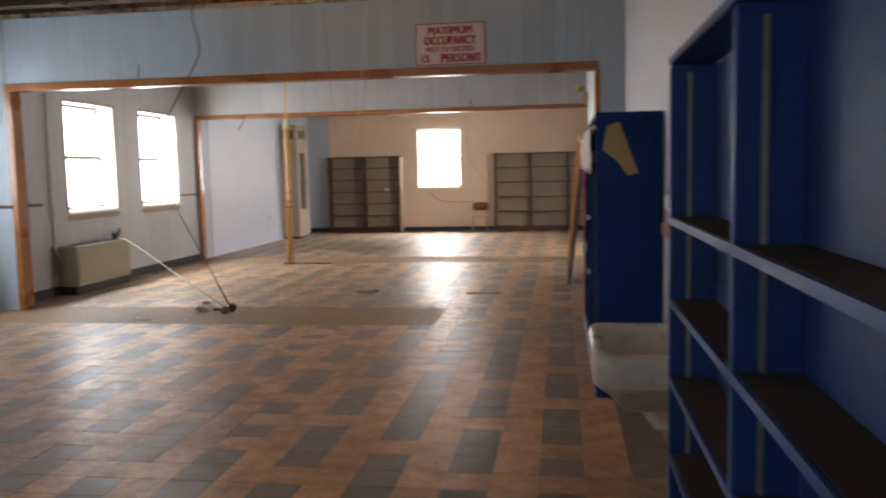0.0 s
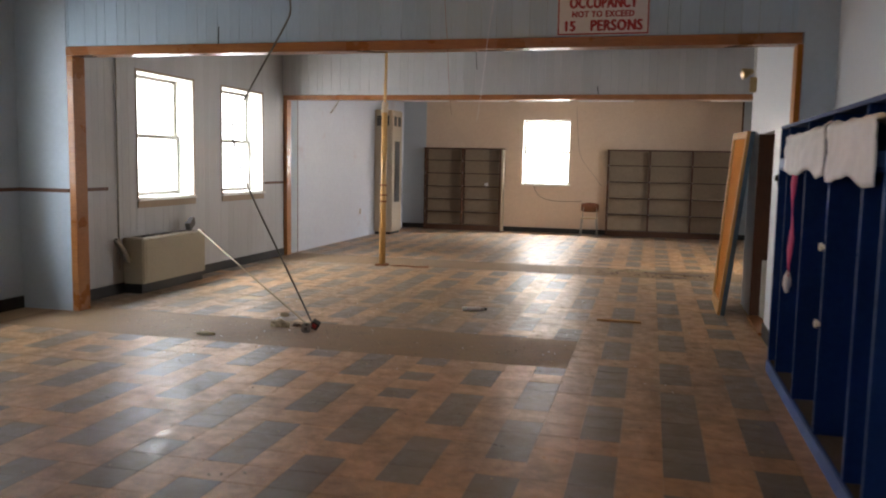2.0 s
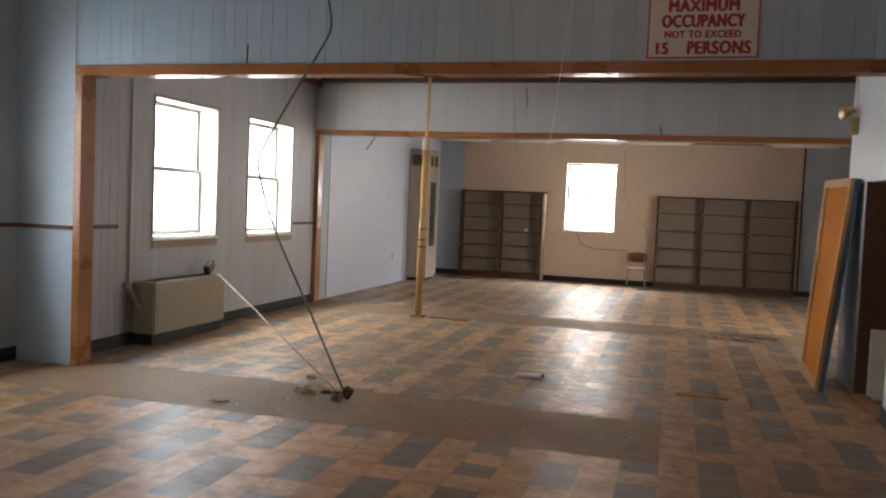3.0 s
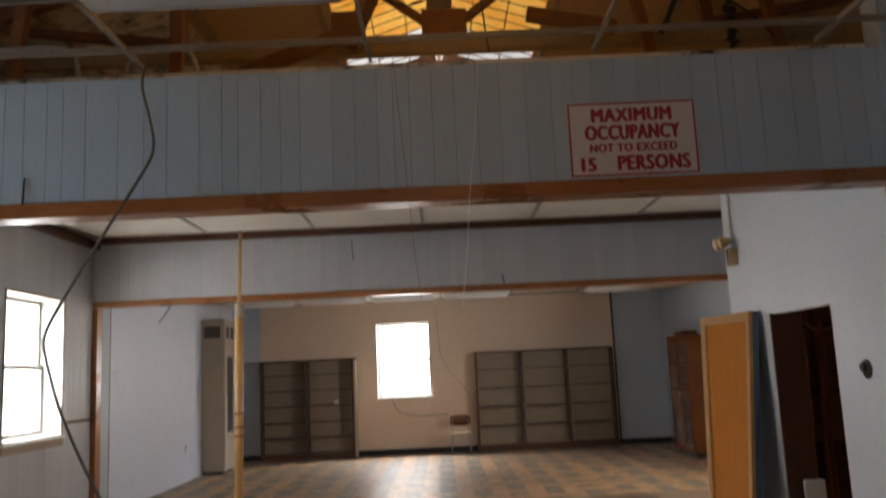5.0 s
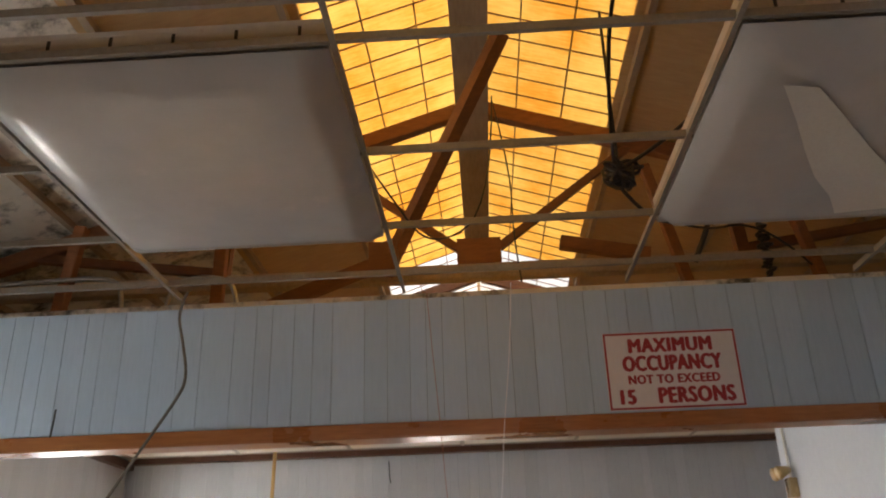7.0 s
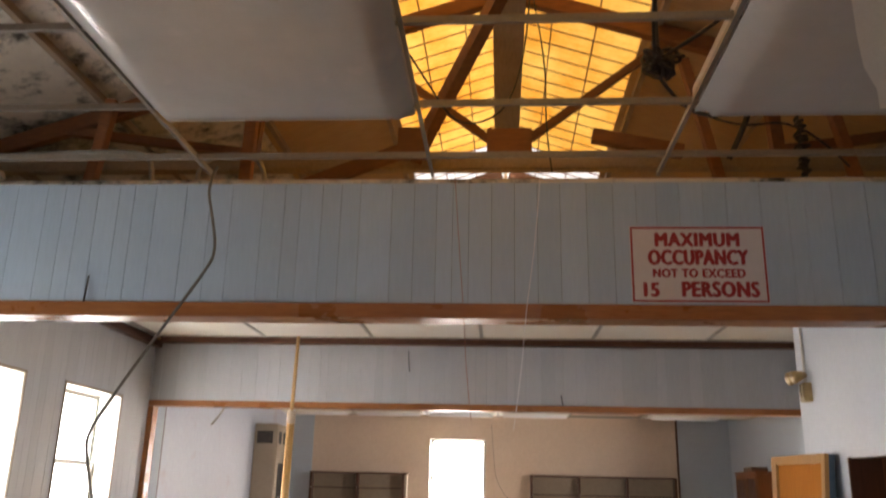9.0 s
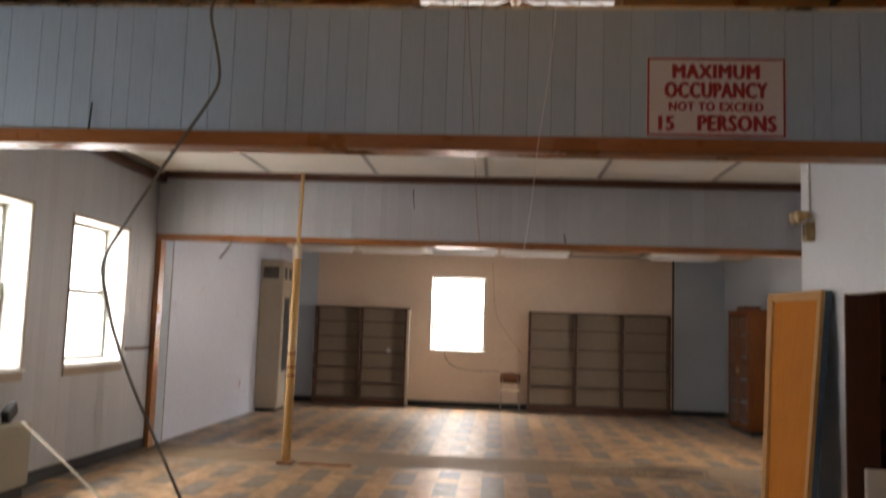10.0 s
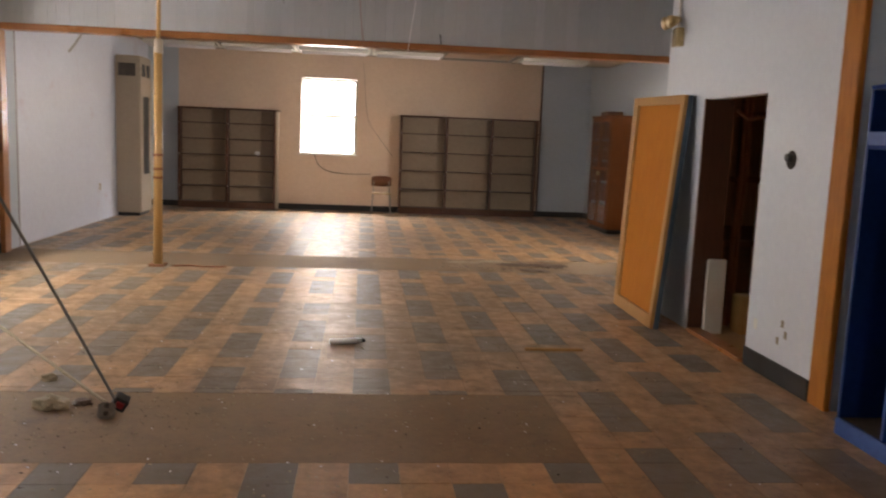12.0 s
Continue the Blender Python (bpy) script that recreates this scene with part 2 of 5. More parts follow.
M["debris"] = surface("plaster_debris", (0.52, 0.44, 0.31), (0.32, 0.26, 0.17), 30, 5.0, 0.8, 0.3, island=0.5)
M["chair_wood"] = surface("brown_chair_ply", (0.15, 0.05, 0.018), (0.09, 0.03, 0.012), 9, 3.0, 0.35, 0.08)
M["chair_seat"] = surface("pale_chair_seat", (0.52, 0.38, 0.20), (0.42, 0.29, 0.14), 9, 3.0, 0.35, 0.08)
M["concrete"] = surface("worn_floor_screed", (0.215, 0.132, 0.068), (0.14, 0.085, 0.043), 22, 1.1, 0.65, 0.35, dirt=(0.11, 0.068, 0.036), dirt_at=0.54, spec=0.25, grime=(0.25, 0.17, 0.10), dusty=0.03)
M["grout"] = surface("floor_mastic", (0.46, 0.33, 0.20), (0.34, 0.23, 0.13), 30, 2.0, 0.6, 0.1)
M["dust"] = surface("settled_dust", (0.095, 0.08, 0.07), (0.05, 0.042, 0.038), 60, 4.0, 0.9, 0.1, spec=0.1)
M["grass"] = surface("rough_grass", (0.10, 0.13, 0.05), (0.05, 0.08, 0.03), 3, 0.2, 0.9, 0.3)


M["tile_light"] = surface("tan_vinyl_tile", (0.56, 0.30, 0.120), (0.43, 0.222, 0.086), 40, 0.55, 0.42, 0.25, dirt=(0.27, 0.165, 0.085), dirt_at=0.58, grime=(0.215, 0.13, 0.066), rough_var=0.2, spec=0.4, dusty=0.06, per_object=0.22)
M["tile_dark"] = surface("grey_brown_vinyl_tile", (0.150, 0.125, 0.100), (0.105, 0.086, 0.068), 40, 0.55, 0.42, 0.25, dirt=(0.22, 0.145, 0.085), dirt_at=0.60, grime=(0.165, 0.118, 0.075), rough_var=0.2, spec=0.4, dusty=0.06, per_object=0.25)
M["tile_light_far"] = surface("tan_vinyl_tile_field", (0.56, 0.30, 0.120), (0.43, 0.222, 0.086), 40, 0.55, 0.42, 0.25, dirt=(0.27, 0.165, 0.085), dirt_at=0.58, grime=(0.215, 0.13, 0.066), rough_var=0.2, spec=0.4, dusty=0.06, island=0.22)
M["tile_dark_far"] = surface("grey_brown_vinyl_tile_field", (0.150, 0.125, 0.100), (0.105, 0.086, 0.068), 40, 0.55, 0.42, 0.25, dirt=(0.22, 0.145, 0.085), dirt_at=0.60, grime=(0.165, 0.118, 0.075), rough_var=0.2, spec=0.4, dusty=0.06, island=0.25)

# glass: thin clear pane
gm, gnt, gp = node_mat("window_glass")
gp.inputs["Base Color"].default_value = (0.9, 0.9, 0.9, 1)
gp.inputs["Roughness"].default_value = 0.05
gtr = gnt.nodes.new("ShaderNodeBsdfTransparent")
gmx = gnt.nodes.new("ShaderNodeMixShader")
gmx.inputs[0].default_value = 0.93
link(gnt, gp.outputs[0], gmx.inputs[1])
link(gnt, gtr.outputs[0], gmx.inputs[2])
link(gnt, gmx.outputs[0], gnt.nodes["Material Output"].inputs["Surface"])
M["glass"] = gm


def sheet_mat(name, c0, c1):
    """Translucent ribbed roof sheet that passes daylight."""
    m, nt, p = node_mat(name)
    out = nt.nodes["Material Output"]
    tr = nt.nodes.new("ShaderNodeBsdfTranslucent")
    n = noise_node(nt, 1.6, 5, 0.65, (1, 0.6, 1))
    f = noise_node(nt, 14, 4, 0.6, (0.4, 3, 1))
    c = ramp_node(nt, n.outputs["Fac"], [(0.38, c1), (0.62, c0)]).outputs[0]
    c = mix_node(nt, 0.35, c, ramp_node(nt, f.outputs["Fac"], [(0.35, c1), (0.65, c0)]).outputs[0])
    link(nt, c, tr.inputs["Color"])
    link(nt, c, p.inputs["Base Color"])
    p.inputs["Roughness"].default_value = 0.4
    mx = nt.nodes.new("ShaderNodeMixShader")
    mx.inputs[0].default_value = 0.85
    link(nt, p.outputs[0], mx.inputs[1])
    link(nt, tr.outputs[0], mx.inputs[2])
    link(nt, mx.outputs[0], out.inputs["Surface"])
    return m


M["sheet_amber"] = sheet_mat("amber_roof_sheet", (1.0, 0.60, 0.13), (0.86, 0.31, 0.02))
M["sheet_clear"] = sheet_mat("clear_roof_sheet", (0.95, 0.95, 0.92), (0.88, 0.88, 0.84))


# ---- mesh helpers ----
def box(bm, x0, x1, y0, y1, z0, z1, m=None):
    vs = [bm.verts.new((x, y, z)) for z in (z0, z1) for y in (y0, y1) for x in (x0, x1)]
    if m is not None:
        for v in vs:
            v.co = m @ v.co
    for f in ((0, 2, 3, 1), (4, 5, 7, 6), (0, 1, 5, 4), (2, 6, 7, 3), (0, 4, 6, 2), (1, 3, 7, 5)):
        bm.faces.new([vs[i] for i in f])
    return vs


def rod(bm, a, b, r, n=8, r2=None):
    """A round bar from a to b."""
    a, b = Vector(a), Vector(b)
    q = (b - a).to_track_quat("Z", "Y").to_matrix()
    r2 = r if r2 is None else r2
    rings = [[bm.verts.new(p + q @ Vector((math.cos(k * math.tau / n) * rr, math.sin(k * math.tau / n) * rr, 0))) for k in range(n)] for p, rr in ((a, r), (b, r2))]
    for k in range(n):
        bm.faces.new((rings[0][k], rings[0][(k + 1) % n], rings[1][(k + 1) % n], rings[1][k]))
    bm.faces.new(rings[0][::-1])
    bm.faces.new(rings[1])


def bar(bm, a, b, w, h, up=(0, 0, 1)):
    """A square timber from a to b, w wide and h deep."""
    a, b = Vector(a), Vector(b)
    d = (b - a).normalized()
    u = Vector(up)
    s = d.cross(u)
    if s.length < 1e-4:
        s = Vector((1, 0, 0))
    s.normalize()
    u = s.cross(d).normalized()
    vs = [bm.verts.new(p + s * i * w / 2 + u * j * h / 2) for p in (a, b) for j in (-1, 1) for i in (-1, 1)]
    for f in ((0, 2, 3, 1), (4, 5, 7, 6), (0, 1, 5, 4), (2, 6, 7, 3), (0, 4, 6, 2), (1, 3, 7, 5)):
        bm.faces.new([vs[i] for i in f])


def soften(bm, r=0.006, seg=2):
    bmesh.ops.recalc_face_normals(bm, faces=bm.faces)
    bmesh.ops.bevel(bm, geom=list(bm.edges), offset=r, segments=seg, affect="EDGES", clamp_overlap=True)


def part(name, bm, material, parent=None, label="", bevel=0.0, smooth=False):
    if bevel:
        soften(bm, bevel)
    else:
        bmesh.ops.recalc_face_normals(bm, faces=bm.faces)
    me = bpy.data.meshes.new(name)
    bm.to_mesh(me)
    bm.free()
    if smooth:
        for p in me.polygons:
            p.use_smooth = True
    me.materials.append(material)
    o = new(name, me)
    if parent is not None:
        o.parent = parent
        o.matrix_parent_inverse = Matrix.Translation(-parent.location)
    if label:
        o["label"] = label
    return o


def boxes(name, items, material, parent=None, label="", bevel=0.0):
    bm = bmesh.new()
    for it in items:
        box(bm, *it)
    return part(name, bm, material, parent, label, bevel)


def thing(name, base, label, category, group="", kind=""):
    e = new(name)
    e.location = base
    e.empty_display_size = 0.1
    return tagged(e, label, category, group, kind)


def tube(name, pts, r, material, parent=None, label="", res=6, kind="POLY"):
    """A cable or pipe along points, as a mesh."""
    cu = bpy.data.curves.new(name, "CURVE")
    cu.dimensions = "3D"
    cu.bevel_depth, cu.bevel_resolution, cu.resolution_u = r, 2, res
    sp = cu.splines.new("NURBS" if kind == "NURBS" else "POLY")
    sp.points.add(len(pts) - 1)
    for p, c in zip(sp.points, pts):
        p.co = (*c, 1)
    if kind == "NURBS":
        sp.order_u, sp.use_endpoint_u = 3, True
    ob = bpy.data.objects.new(name, cu)
    me = bpy.data.meshes.new_from_object(ob)
    bpy.data.objects.remove(ob)
    bpy.data.curves.remove(cu)
    me.materials.clear()
    me.materials.append(material)
    for p in me.polygons:
        p.use_smooth = True
    o = new(name, me)
    if parent is not None:
        o.parent = parent
        o.matrix_parent_inverse = Matrix.Translation(-parent.location)
    if label:
        o["label"] = label
    return o


def structure(ob, label, category):
    return tagged(ob, label, category, "", "structure")


# ---- large structure ----
ground = boxes("ground", [(-400, 400, -400, 400, -0.35, -0.30)], M["grass"])
structure(ground, "rough grass ground around the building", "ground")
floor = boxes("floor", [(LXN - 0.34, RX3 + 0.3, Y0, YF + 0.3, -0.30, -0.004)], M["grout"])
structure(floor, "worn chequered vinyl tile floor with bare screed bands", "floor")


def wall_y(name, x0, x1, y0, y1, z1, holes, material, label):
    """A wall along y, pierced by window openings (ya, yb, za, zb)."""
    items, at = [], y0
    for ya, yb, za, zb in holes:
        items += [(x0, x1, at, ya, 0, z1), (x0, x1, ya, yb, 0, za), (x0, x1, ya, yb, zb, z1)]
        at = yb
    items.append((x0, x1, at, y1, 0, z1))
    return structure(boxes(name, items, material), label, "wall")


EAVE = RIDGE_Z - SLOPE * (RIDGE_X - LX)
near_holes = [(a, b, WIN_Z0, WIN_Z1) for _, a, b in LEFT_WINDOWS[:1]]
mid_holes = [(a, b, WIN_Z0, WIN_Z1) for _, a, b in LEFT_WINDOWS[1:]]
wall_y("wall_west_near", LXN - 0.34, LXN, Y0, -0.02, EAVE, near_holes, M["wall_blue"], "blue-grey painted wall with deep sash windows")
wall_y("wall_west_middle", LX - 0.34, LX - 0.012, 0.142, B2, EAVE, mid_holes, M["panel_back"], "grooved board wall with two sash windows")
wall_y("wall_west_far", LX - 0.34, LX, B2, YF + 0.3, EAVE, [], M["wall_gloss"], "glossy pale lilac board wall")
fa, fb, fz0, fz1 = FAR_WINDOW
far_wall = boxes("wall_north", [(LX, fa, YF, YF + 0.3, 0, 4.2), (fb, 0.86, YF, YF + 0.3, 0, 4.2), (fa, fb, YF, YF + 0.3, 0, fz0), (fa, fb, YF, YF + 0.3, fz1, 4.2)], M["wall_cream"])
structure(far_wall, "cream painted end wall with one window", "wall")
structure(boxes("wall_north_blue", [(0.90, RX3 + 0.3, YF - 0.02, YF + 0.3, 0, 4.2)], M["wall_pale_blue"]), "blue painted end wall", "wall")
structure(boxes("trim_corner_strip", [(0.86, 0.90, YF - 0.025, YF + 0.3, 0, 4.2)], M["dark_wood"]), "dark strip between two wall colours", "trim")
wall_y("wall_east_far", RX3, RX3 + 0.3, 3.0, YF - 0.02, 4.2, [(6.30, 7.60, WIN_Z0, WIN_Z1)], M["wall_pale_blue"], "blue painted side wall with an added unseen window")
structure(boxes("wall_east_near", [(RX, RX + 0.2, Y0, -0.02, 0, 4.75)], M["wall_white"]), "pale grey painted wall behind the lockers", "wall")
sa, sb, sz0, sz1 = UNSEEN_SOUTH_WINDOW
structure(boxes("wall_south", [(LXN - 0.34, sa, Y0 - 0.3, Y0, 0, 6.0), (sb, RX + 0.2, Y0 - 0.3, Y0, 0, 6.0), (sa, sb, Y0 - 0.3, Y0, 0, sz0), (sa, sb, Y0 - 0.3, Y0, sz1, 6.0)], M["wall_blue"]), "blue-grey painted wall behind the start", "wall")

# closet block with the broken-open service recess
structure(boxes("wall_closet", [
    (0.02, 0.12, 0.16, 1.08, 0, 3.6), (0.02, 0.12, 2.16, 3.12, 0, 3.6), (0.02, 0.12, 1.08, 2.16, 2.035, 3.6),
    (0.12, RX3, 3.0, 3.12, 0, 3.6)], M["wall_white"]), "white painted closet wall with a torn-out opening", "wall")
structure(boxes("wall_recess", [(1.20, 1.30, 0.16, 3.0, 0, 3.6), (0.12, 1.20, 0.86, 0.96, 0, 3.6), (0.12, 1.20, 2.72, 2.82, 0, 3.6), (0.12, 1.20, 0.96, 2.72, 2.35, 2.45)], M["recess_board"]), "dark bare inside of the service recess", "wall")
structure(boxes("wall_return_east", [(0.054, RX + 0.2, -0.02, 0.16, 0, 4.75), (0.0, 0.054, -0.02, 0.16, 2.79, 4.75)], M["wall_blue"]), "short blue wall return beside the wide opening", "wall")
structure(boxes("wall_return_west", [(LXN, -7.088, -0.02, 0.14, 0, 3.55)], M["wall_blue"]), "short blue wall return beside the wide opening", "wall")

structure(boxes("trim_board_seam", [(LX, LX + 0.006, 6.28, 6.30, 0.0, 3.3)], M["dark_wood"]), "dark gap strip between two wall boards", "trim")
structure(boxes("trim_board_edge", [(LX, LX + 0.004, 6.02, 6.278, 0.0, 3.3)], M["wall_pale_blue"]), "pale blue board strip beside the jamb", "trim")
tagged(boxes("outlet_plate", [(LX + 0.001, LX + 0.008, 9.55, 9.62, 0.52, 0.63)], M["cream_metal"], None, "", 0.002), "beige outlet plate on the glossy board wall", "outlet")

# ---- bulkheads: boarded beams with varnished trim ----
rng = random.Random(5)


def bulkhead(name, x0, x1, y, depth, z0, z1, label, paint, gap):
    core = boxes(name, [(x0, x1, y, y + depth, z0, z1)], M["panel_back"])
    structure(core, label, "bulkhead")
    x = x0
    while x < x1 - 0.01:
        w = rng.choice((0.10, 0.14, 0.16, 0.20, 0.12))
        if x1 - (x + w) < 0.08:
            w = x1 - x
        boxes("plank", [(x + gap, x + w - gap, y - 0.010, y - 0.0005, z0 + 0.001, z1 - 0.001)], paint, core)
        x += w
    return core


bulk1 = bulkhead("wall_bulkhead_near", LXN, RX, B1, 0.14, 2.789, 3.56, "pale blue grooved board bulkhead over a wide opening", M["panel_blue"], 0.0016)
bulk2 = bulkhead("wall_bulkhead_far", LX, RX3, B2, 0.14, 2.78, 3.52, "pale grey grooved board bulkhead over a wide opening", M["panel_grey"], 0.0009)
structure(boxes("trim_header_near", [(-7.085, 0.045, -0.036, 0.16, 2.695, 2.785)], M["trim_wood_long"], None, "", 0.006), "varnished orange-brown wooden header trim", "trim")
structure(boxes("trim_header_far", [(LX, RX3, B2 - 0.03, B2 + 0.16, 2.70, 2.776)], M["trim_wood_long"], None, "", 0.006), "varnished orange-brown wooden header trim", "trim")
structure(boxes("trim_jamb_west", [(-7.085, -7.005, -0.03, 0.16, 0, 2.692)], M["trim_wood"], None, "", 0.005), "varnished wooden jamb of the wide opening", "trim")
structure(boxes("trim_jamb_east", [(0.006, 0.052, -0.036, 0.155, 0, 2.692)], M["jamb_pine"], None, "", 0.005), "knotty pine jamb of the wide opening", "trim")
structure(boxes("trim_jamb_far", [(LX + 0.001, LX + 0.07, B2 - 0.03, B2 + 0.14, 0, 2.696)], M["trim_wood"], None, "", 0.005), "varnished wooden jamb at the far opening", "trim")
structure(boxes("trim_picture_rail", [(LXN, LXN + 0.018, Y0, -0.041, 1.27, 1.31), (LXN, -7.088, -0.04, -0.022, 1.27, 1.31), (LX + 0.001, LX + 0.018, 0.17, 0.93, 1.26, 1.30), (LX + 0.001, LX + 0.018, 4.99, 5.66, 1.26, 1.30)], M["dark_wood"]), "dark chair rail strip along the wall", "trim")
structure(boxes("baseboard_west_near", [(LXN, LXN + 0.02, Y0, -0.03, 0, 0.13)], M["black"]), "black vinyl baseboard", "baseboard")
structure(boxes("baseboard_west_middle", [(LX + 0.001, LX + 0.02, 0.15, B2 - 0.04, 0, 0.13)], M["black"]), "black vinyl baseboard", "baseboard")
structure(boxes("baseboard_north", [(LX, RX3, YF - 0.045, YF - 0.025, 0, 0.12)], M["black"]), "black vinyl baseboard", "baseboard")
structure(boxes("baseboard_east_far", [(RX3 - 0.02, RX3, 3.2, YF - 0.05, 0, 0.12)], M["black"]), "black vinyl baseboard", "baseboard")
structure(boxes("baseboard_closet", [(0.004, 0.019, 0.17, 1.07, 0, 0.14)], M["black"]), "black vinyl baseboard", "baseboard")
structure(boxes("trim_cove", [(LX, LX + 0.09, 0.15, B2 - 0.02, 3.46, 3.55), (LX + 0.09, RX3, B2 - 0.10, B2 - 0.012, 3.525, 3.60)], M["dark_wood"]), "dark moulding under the ceiling", "trim")

# boards of the middle west wall, around its windows
west_mid = bpy.data.objects["wall_west_middle"]
y = 0.141
while y < B2 - 0.04:
    w = rng.choice((0.10, 0.14, 0.16, 0.20, 0.12))
    for edge in [e for a, b, _, _ in mid_holes for e in (a - 0.023, b + 0.023)] + [B2 - 0.031]:
        if y < edge - 0.002:
            w = min(w, edge - y)
            break
    spans = [(0.0, 3.55)]
    for a, b, za, zb in mid_holes:
        if a - 0.024 <= y + w / 2 <= b + 0.024:
            spans = [(0.0, za - 0.03), (zb + 0.021, 3.55)]
    for za, zb in spans:
        boxes("plank", [(LX - 0.012, LX, y + 0.0011, y + w - 0.0011, za, zb)], M["panel_grey"], west_mid)
    y += w


# ---- windows ----
def sash_window(name, w, h, depth, label, trim="apron"):
    """A double-hung window with deep reveal; origin at the bottom middle of the inner wall face, looking along +y outwards."""
    e = thing(name, (0, 0, 0), label, "window", "", "structure")
    hw = w / 2
    boxes("window_reveal", [(-hw, -hw + 0.012, 0, depth, 0, h), (hw - 0.012, hw, 0, depth, 0, h), (-hw + 0.012, hw - 0.012, 0, depth, h - 0.012, h)], M["white_paint"], e)
    boxes("window_sill", [(-hw - 0.03, hw + 0.03, -0.045, -0.001, -0.028, 0.0), (-hw + 0.012, hw - 0.012, 0, depth, 0, 0.02)], M["white_paint"], e, "", 0.004)
    boxes("window_apron", [(-hw - 0.02, hw + 0.02, -0.02, -0.001, -0.115, -0.029)], M[trim], e, "bare wooden apron", 0.003)
    boxes("corner_bead", [(-hw - 0.022, -hw, -0.012, -0.001, 0, h + 0.02), (hw, hw + 0.022, -0.012, -0.001, 0, h + 0.02), (-hw, hw, -0.012, -0.001, h, h + 0.02)], M[trim], e, "thin corner bead")
    mid = h * 0.5
    y0 = depth - 0.12
    for k, (z0, z1, yy) in enumerate(((0.02, mid + 0.02, y0), (mid - 0.02, h - 0.012, y0 + 0.045))):
        s = boxes("window_sash", [(-hw + 0.012, -hw + 0.06, yy, yy + 0.04, z0, z1), (hw - 0.06, hw - 0.012, yy, yy + 0.04, z0, z1),
                                  (-hw + 0.06, hw - 0.06, yy, yy + 0.04, z0, z0 + 0.055), (-hw + 0.06, hw - 0.06, yy, yy + 0.04, z1 - 0.045, z1)], M["sash_paint"], e, "greyish painted sash", 0.003)
        g = boxes("pane", [(-hw + 0.055, hw - 0.055, yy + 0.018, yy + 0.022, z0 + 0.05, z1 - 0.04)], M["glass"], s)
        g.visible_shadow = False
    return e


wl = "white painted double-hung sash window with overexposed daylight"
for i, (x, a, b) in enumerate(LEFT_WINDOWS):
    wdw = sash_window("window_%d" % (i + 1), b - a, WIN_Z1 - WIN_Z0, 0.34, wl)
    wdw.matrix_world = pose(x, (a + b) / 2, WIN_Z0, 0, 0, 90)
wdw = sash_window("window_4", fb - fa, fz1 - fz0, 0.30, wl, "wall_cream")
wdw.matrix_world = pose((fa + fb) / 2, YF, fz0)
# added east window, out of view, for the lamp beside the far room
wdw = sash_window("window_5", 1.30, WIN_Z1 - WIN_Z0, 0.30, wl)
wdw.matrix_world = pose(RX3, 6.95, WIN_Z0, 0, 0, -90)
# added south window, out of view behind the start
wdw = sash_window("window_6", sb - sa, sz1 - sz0, 0.30, wl)
wdw.matrix_world = pose((sa + sb) / 2, Y0, sz0, 0, 0, 180)

# bright overcast sky outside the windows
em, ent, ep = node_mat("overcast_sky_glow")
ep.inputs["Emission Color"].default_value = (1.0, 0.985, 0.96, 1)
ep.inputs["Emission Strength"].default_value = 4.0
for nm, x0, x1, y0, y1 in (("backdrop_west", LX - 1.42, LX - 1.4, -6, 9), ("backdrop_north", -8, 1.5, YF + 1.40, YF + 1.42), ("backdrop_east", RX3 + 1.4, RX3 + 1.42, 4, 10), ("backdrop_south", -7, 0, Y0 - 1.42, Y0 - 1.40)):
    structure(boxes(nm, [(x0, x1, y0, y1, -0.29, 4.2)], em), "bright white overcast sky outside", "backdrop")


# ---- ceilings ----
def panel_ceiling(name, x0, x1, y0, y1, z, px, py, missing, label, back_z):
    bm = bmesh.new()
    n = int((x1 - x0) / px) + 1
    m = int((y1 - y0) / py)
    for i in range(n):
        for j in range(m):
            if (i, j) in missing:
                continue
            xa, xb = x0 + i * px + 0.025, min(x0 + (i + 1) * px - 0.025, x1)
            ya, yb = y0 + j * py + 0.025, y0 + (j + 1) * py - 0.025
            if xb - xa > 0.1:
                box(bm, xa, xb, ya, yb, z, z + 0.03)
    structure(part(name, bm, M["ceiling_tile"]), label, "ceiling")
    bm = bmesh.new()
    for i in range(n + 1):
        x = min(x0 + i * px, x1)
        box(bm, x - 0.018, x + 0.018, y0, y0 + m * py, z - 0.012, z + 0.03)
    for j in range(m + 1):
        box(bm, x0, x1, y0 + j * py - 0.018, y0 + j * py + 0.018, z - 0.010, z + 0.028)
    structure(part(name + "_grid", bm, M["metal_grid"]), "metal ceiling grid", "ceiling")
    # added deck above the panels, pale so that amber light bounces off it
    structure(boxes(name + "_deck", [(LX, RX3 + 0.3, max(y0 - 0.2, 0.15), y1 + 0.15, back_z, back_z + 0.05)], M["deck_mould"]), "pale deck added to close off the ceiling above its panels", "ceiling")


panel_ceiling("ceiling_middle", LX + 0.2, RX3, 0.15, 5.55, 3.56, 1.38, 1.30, set(), "stained off-white ceiling panels in a metal grid", 3.60)
panel_ceiling("ceiling_far", LX + 0.45, RX3, 6.3, YF, 3.16, 1.36, 1.32, {(4, 4), (6, 4), (5, 2), (1, 1), (4, 3)}, "white ceiling panels in a grid, some missing", 3.55)


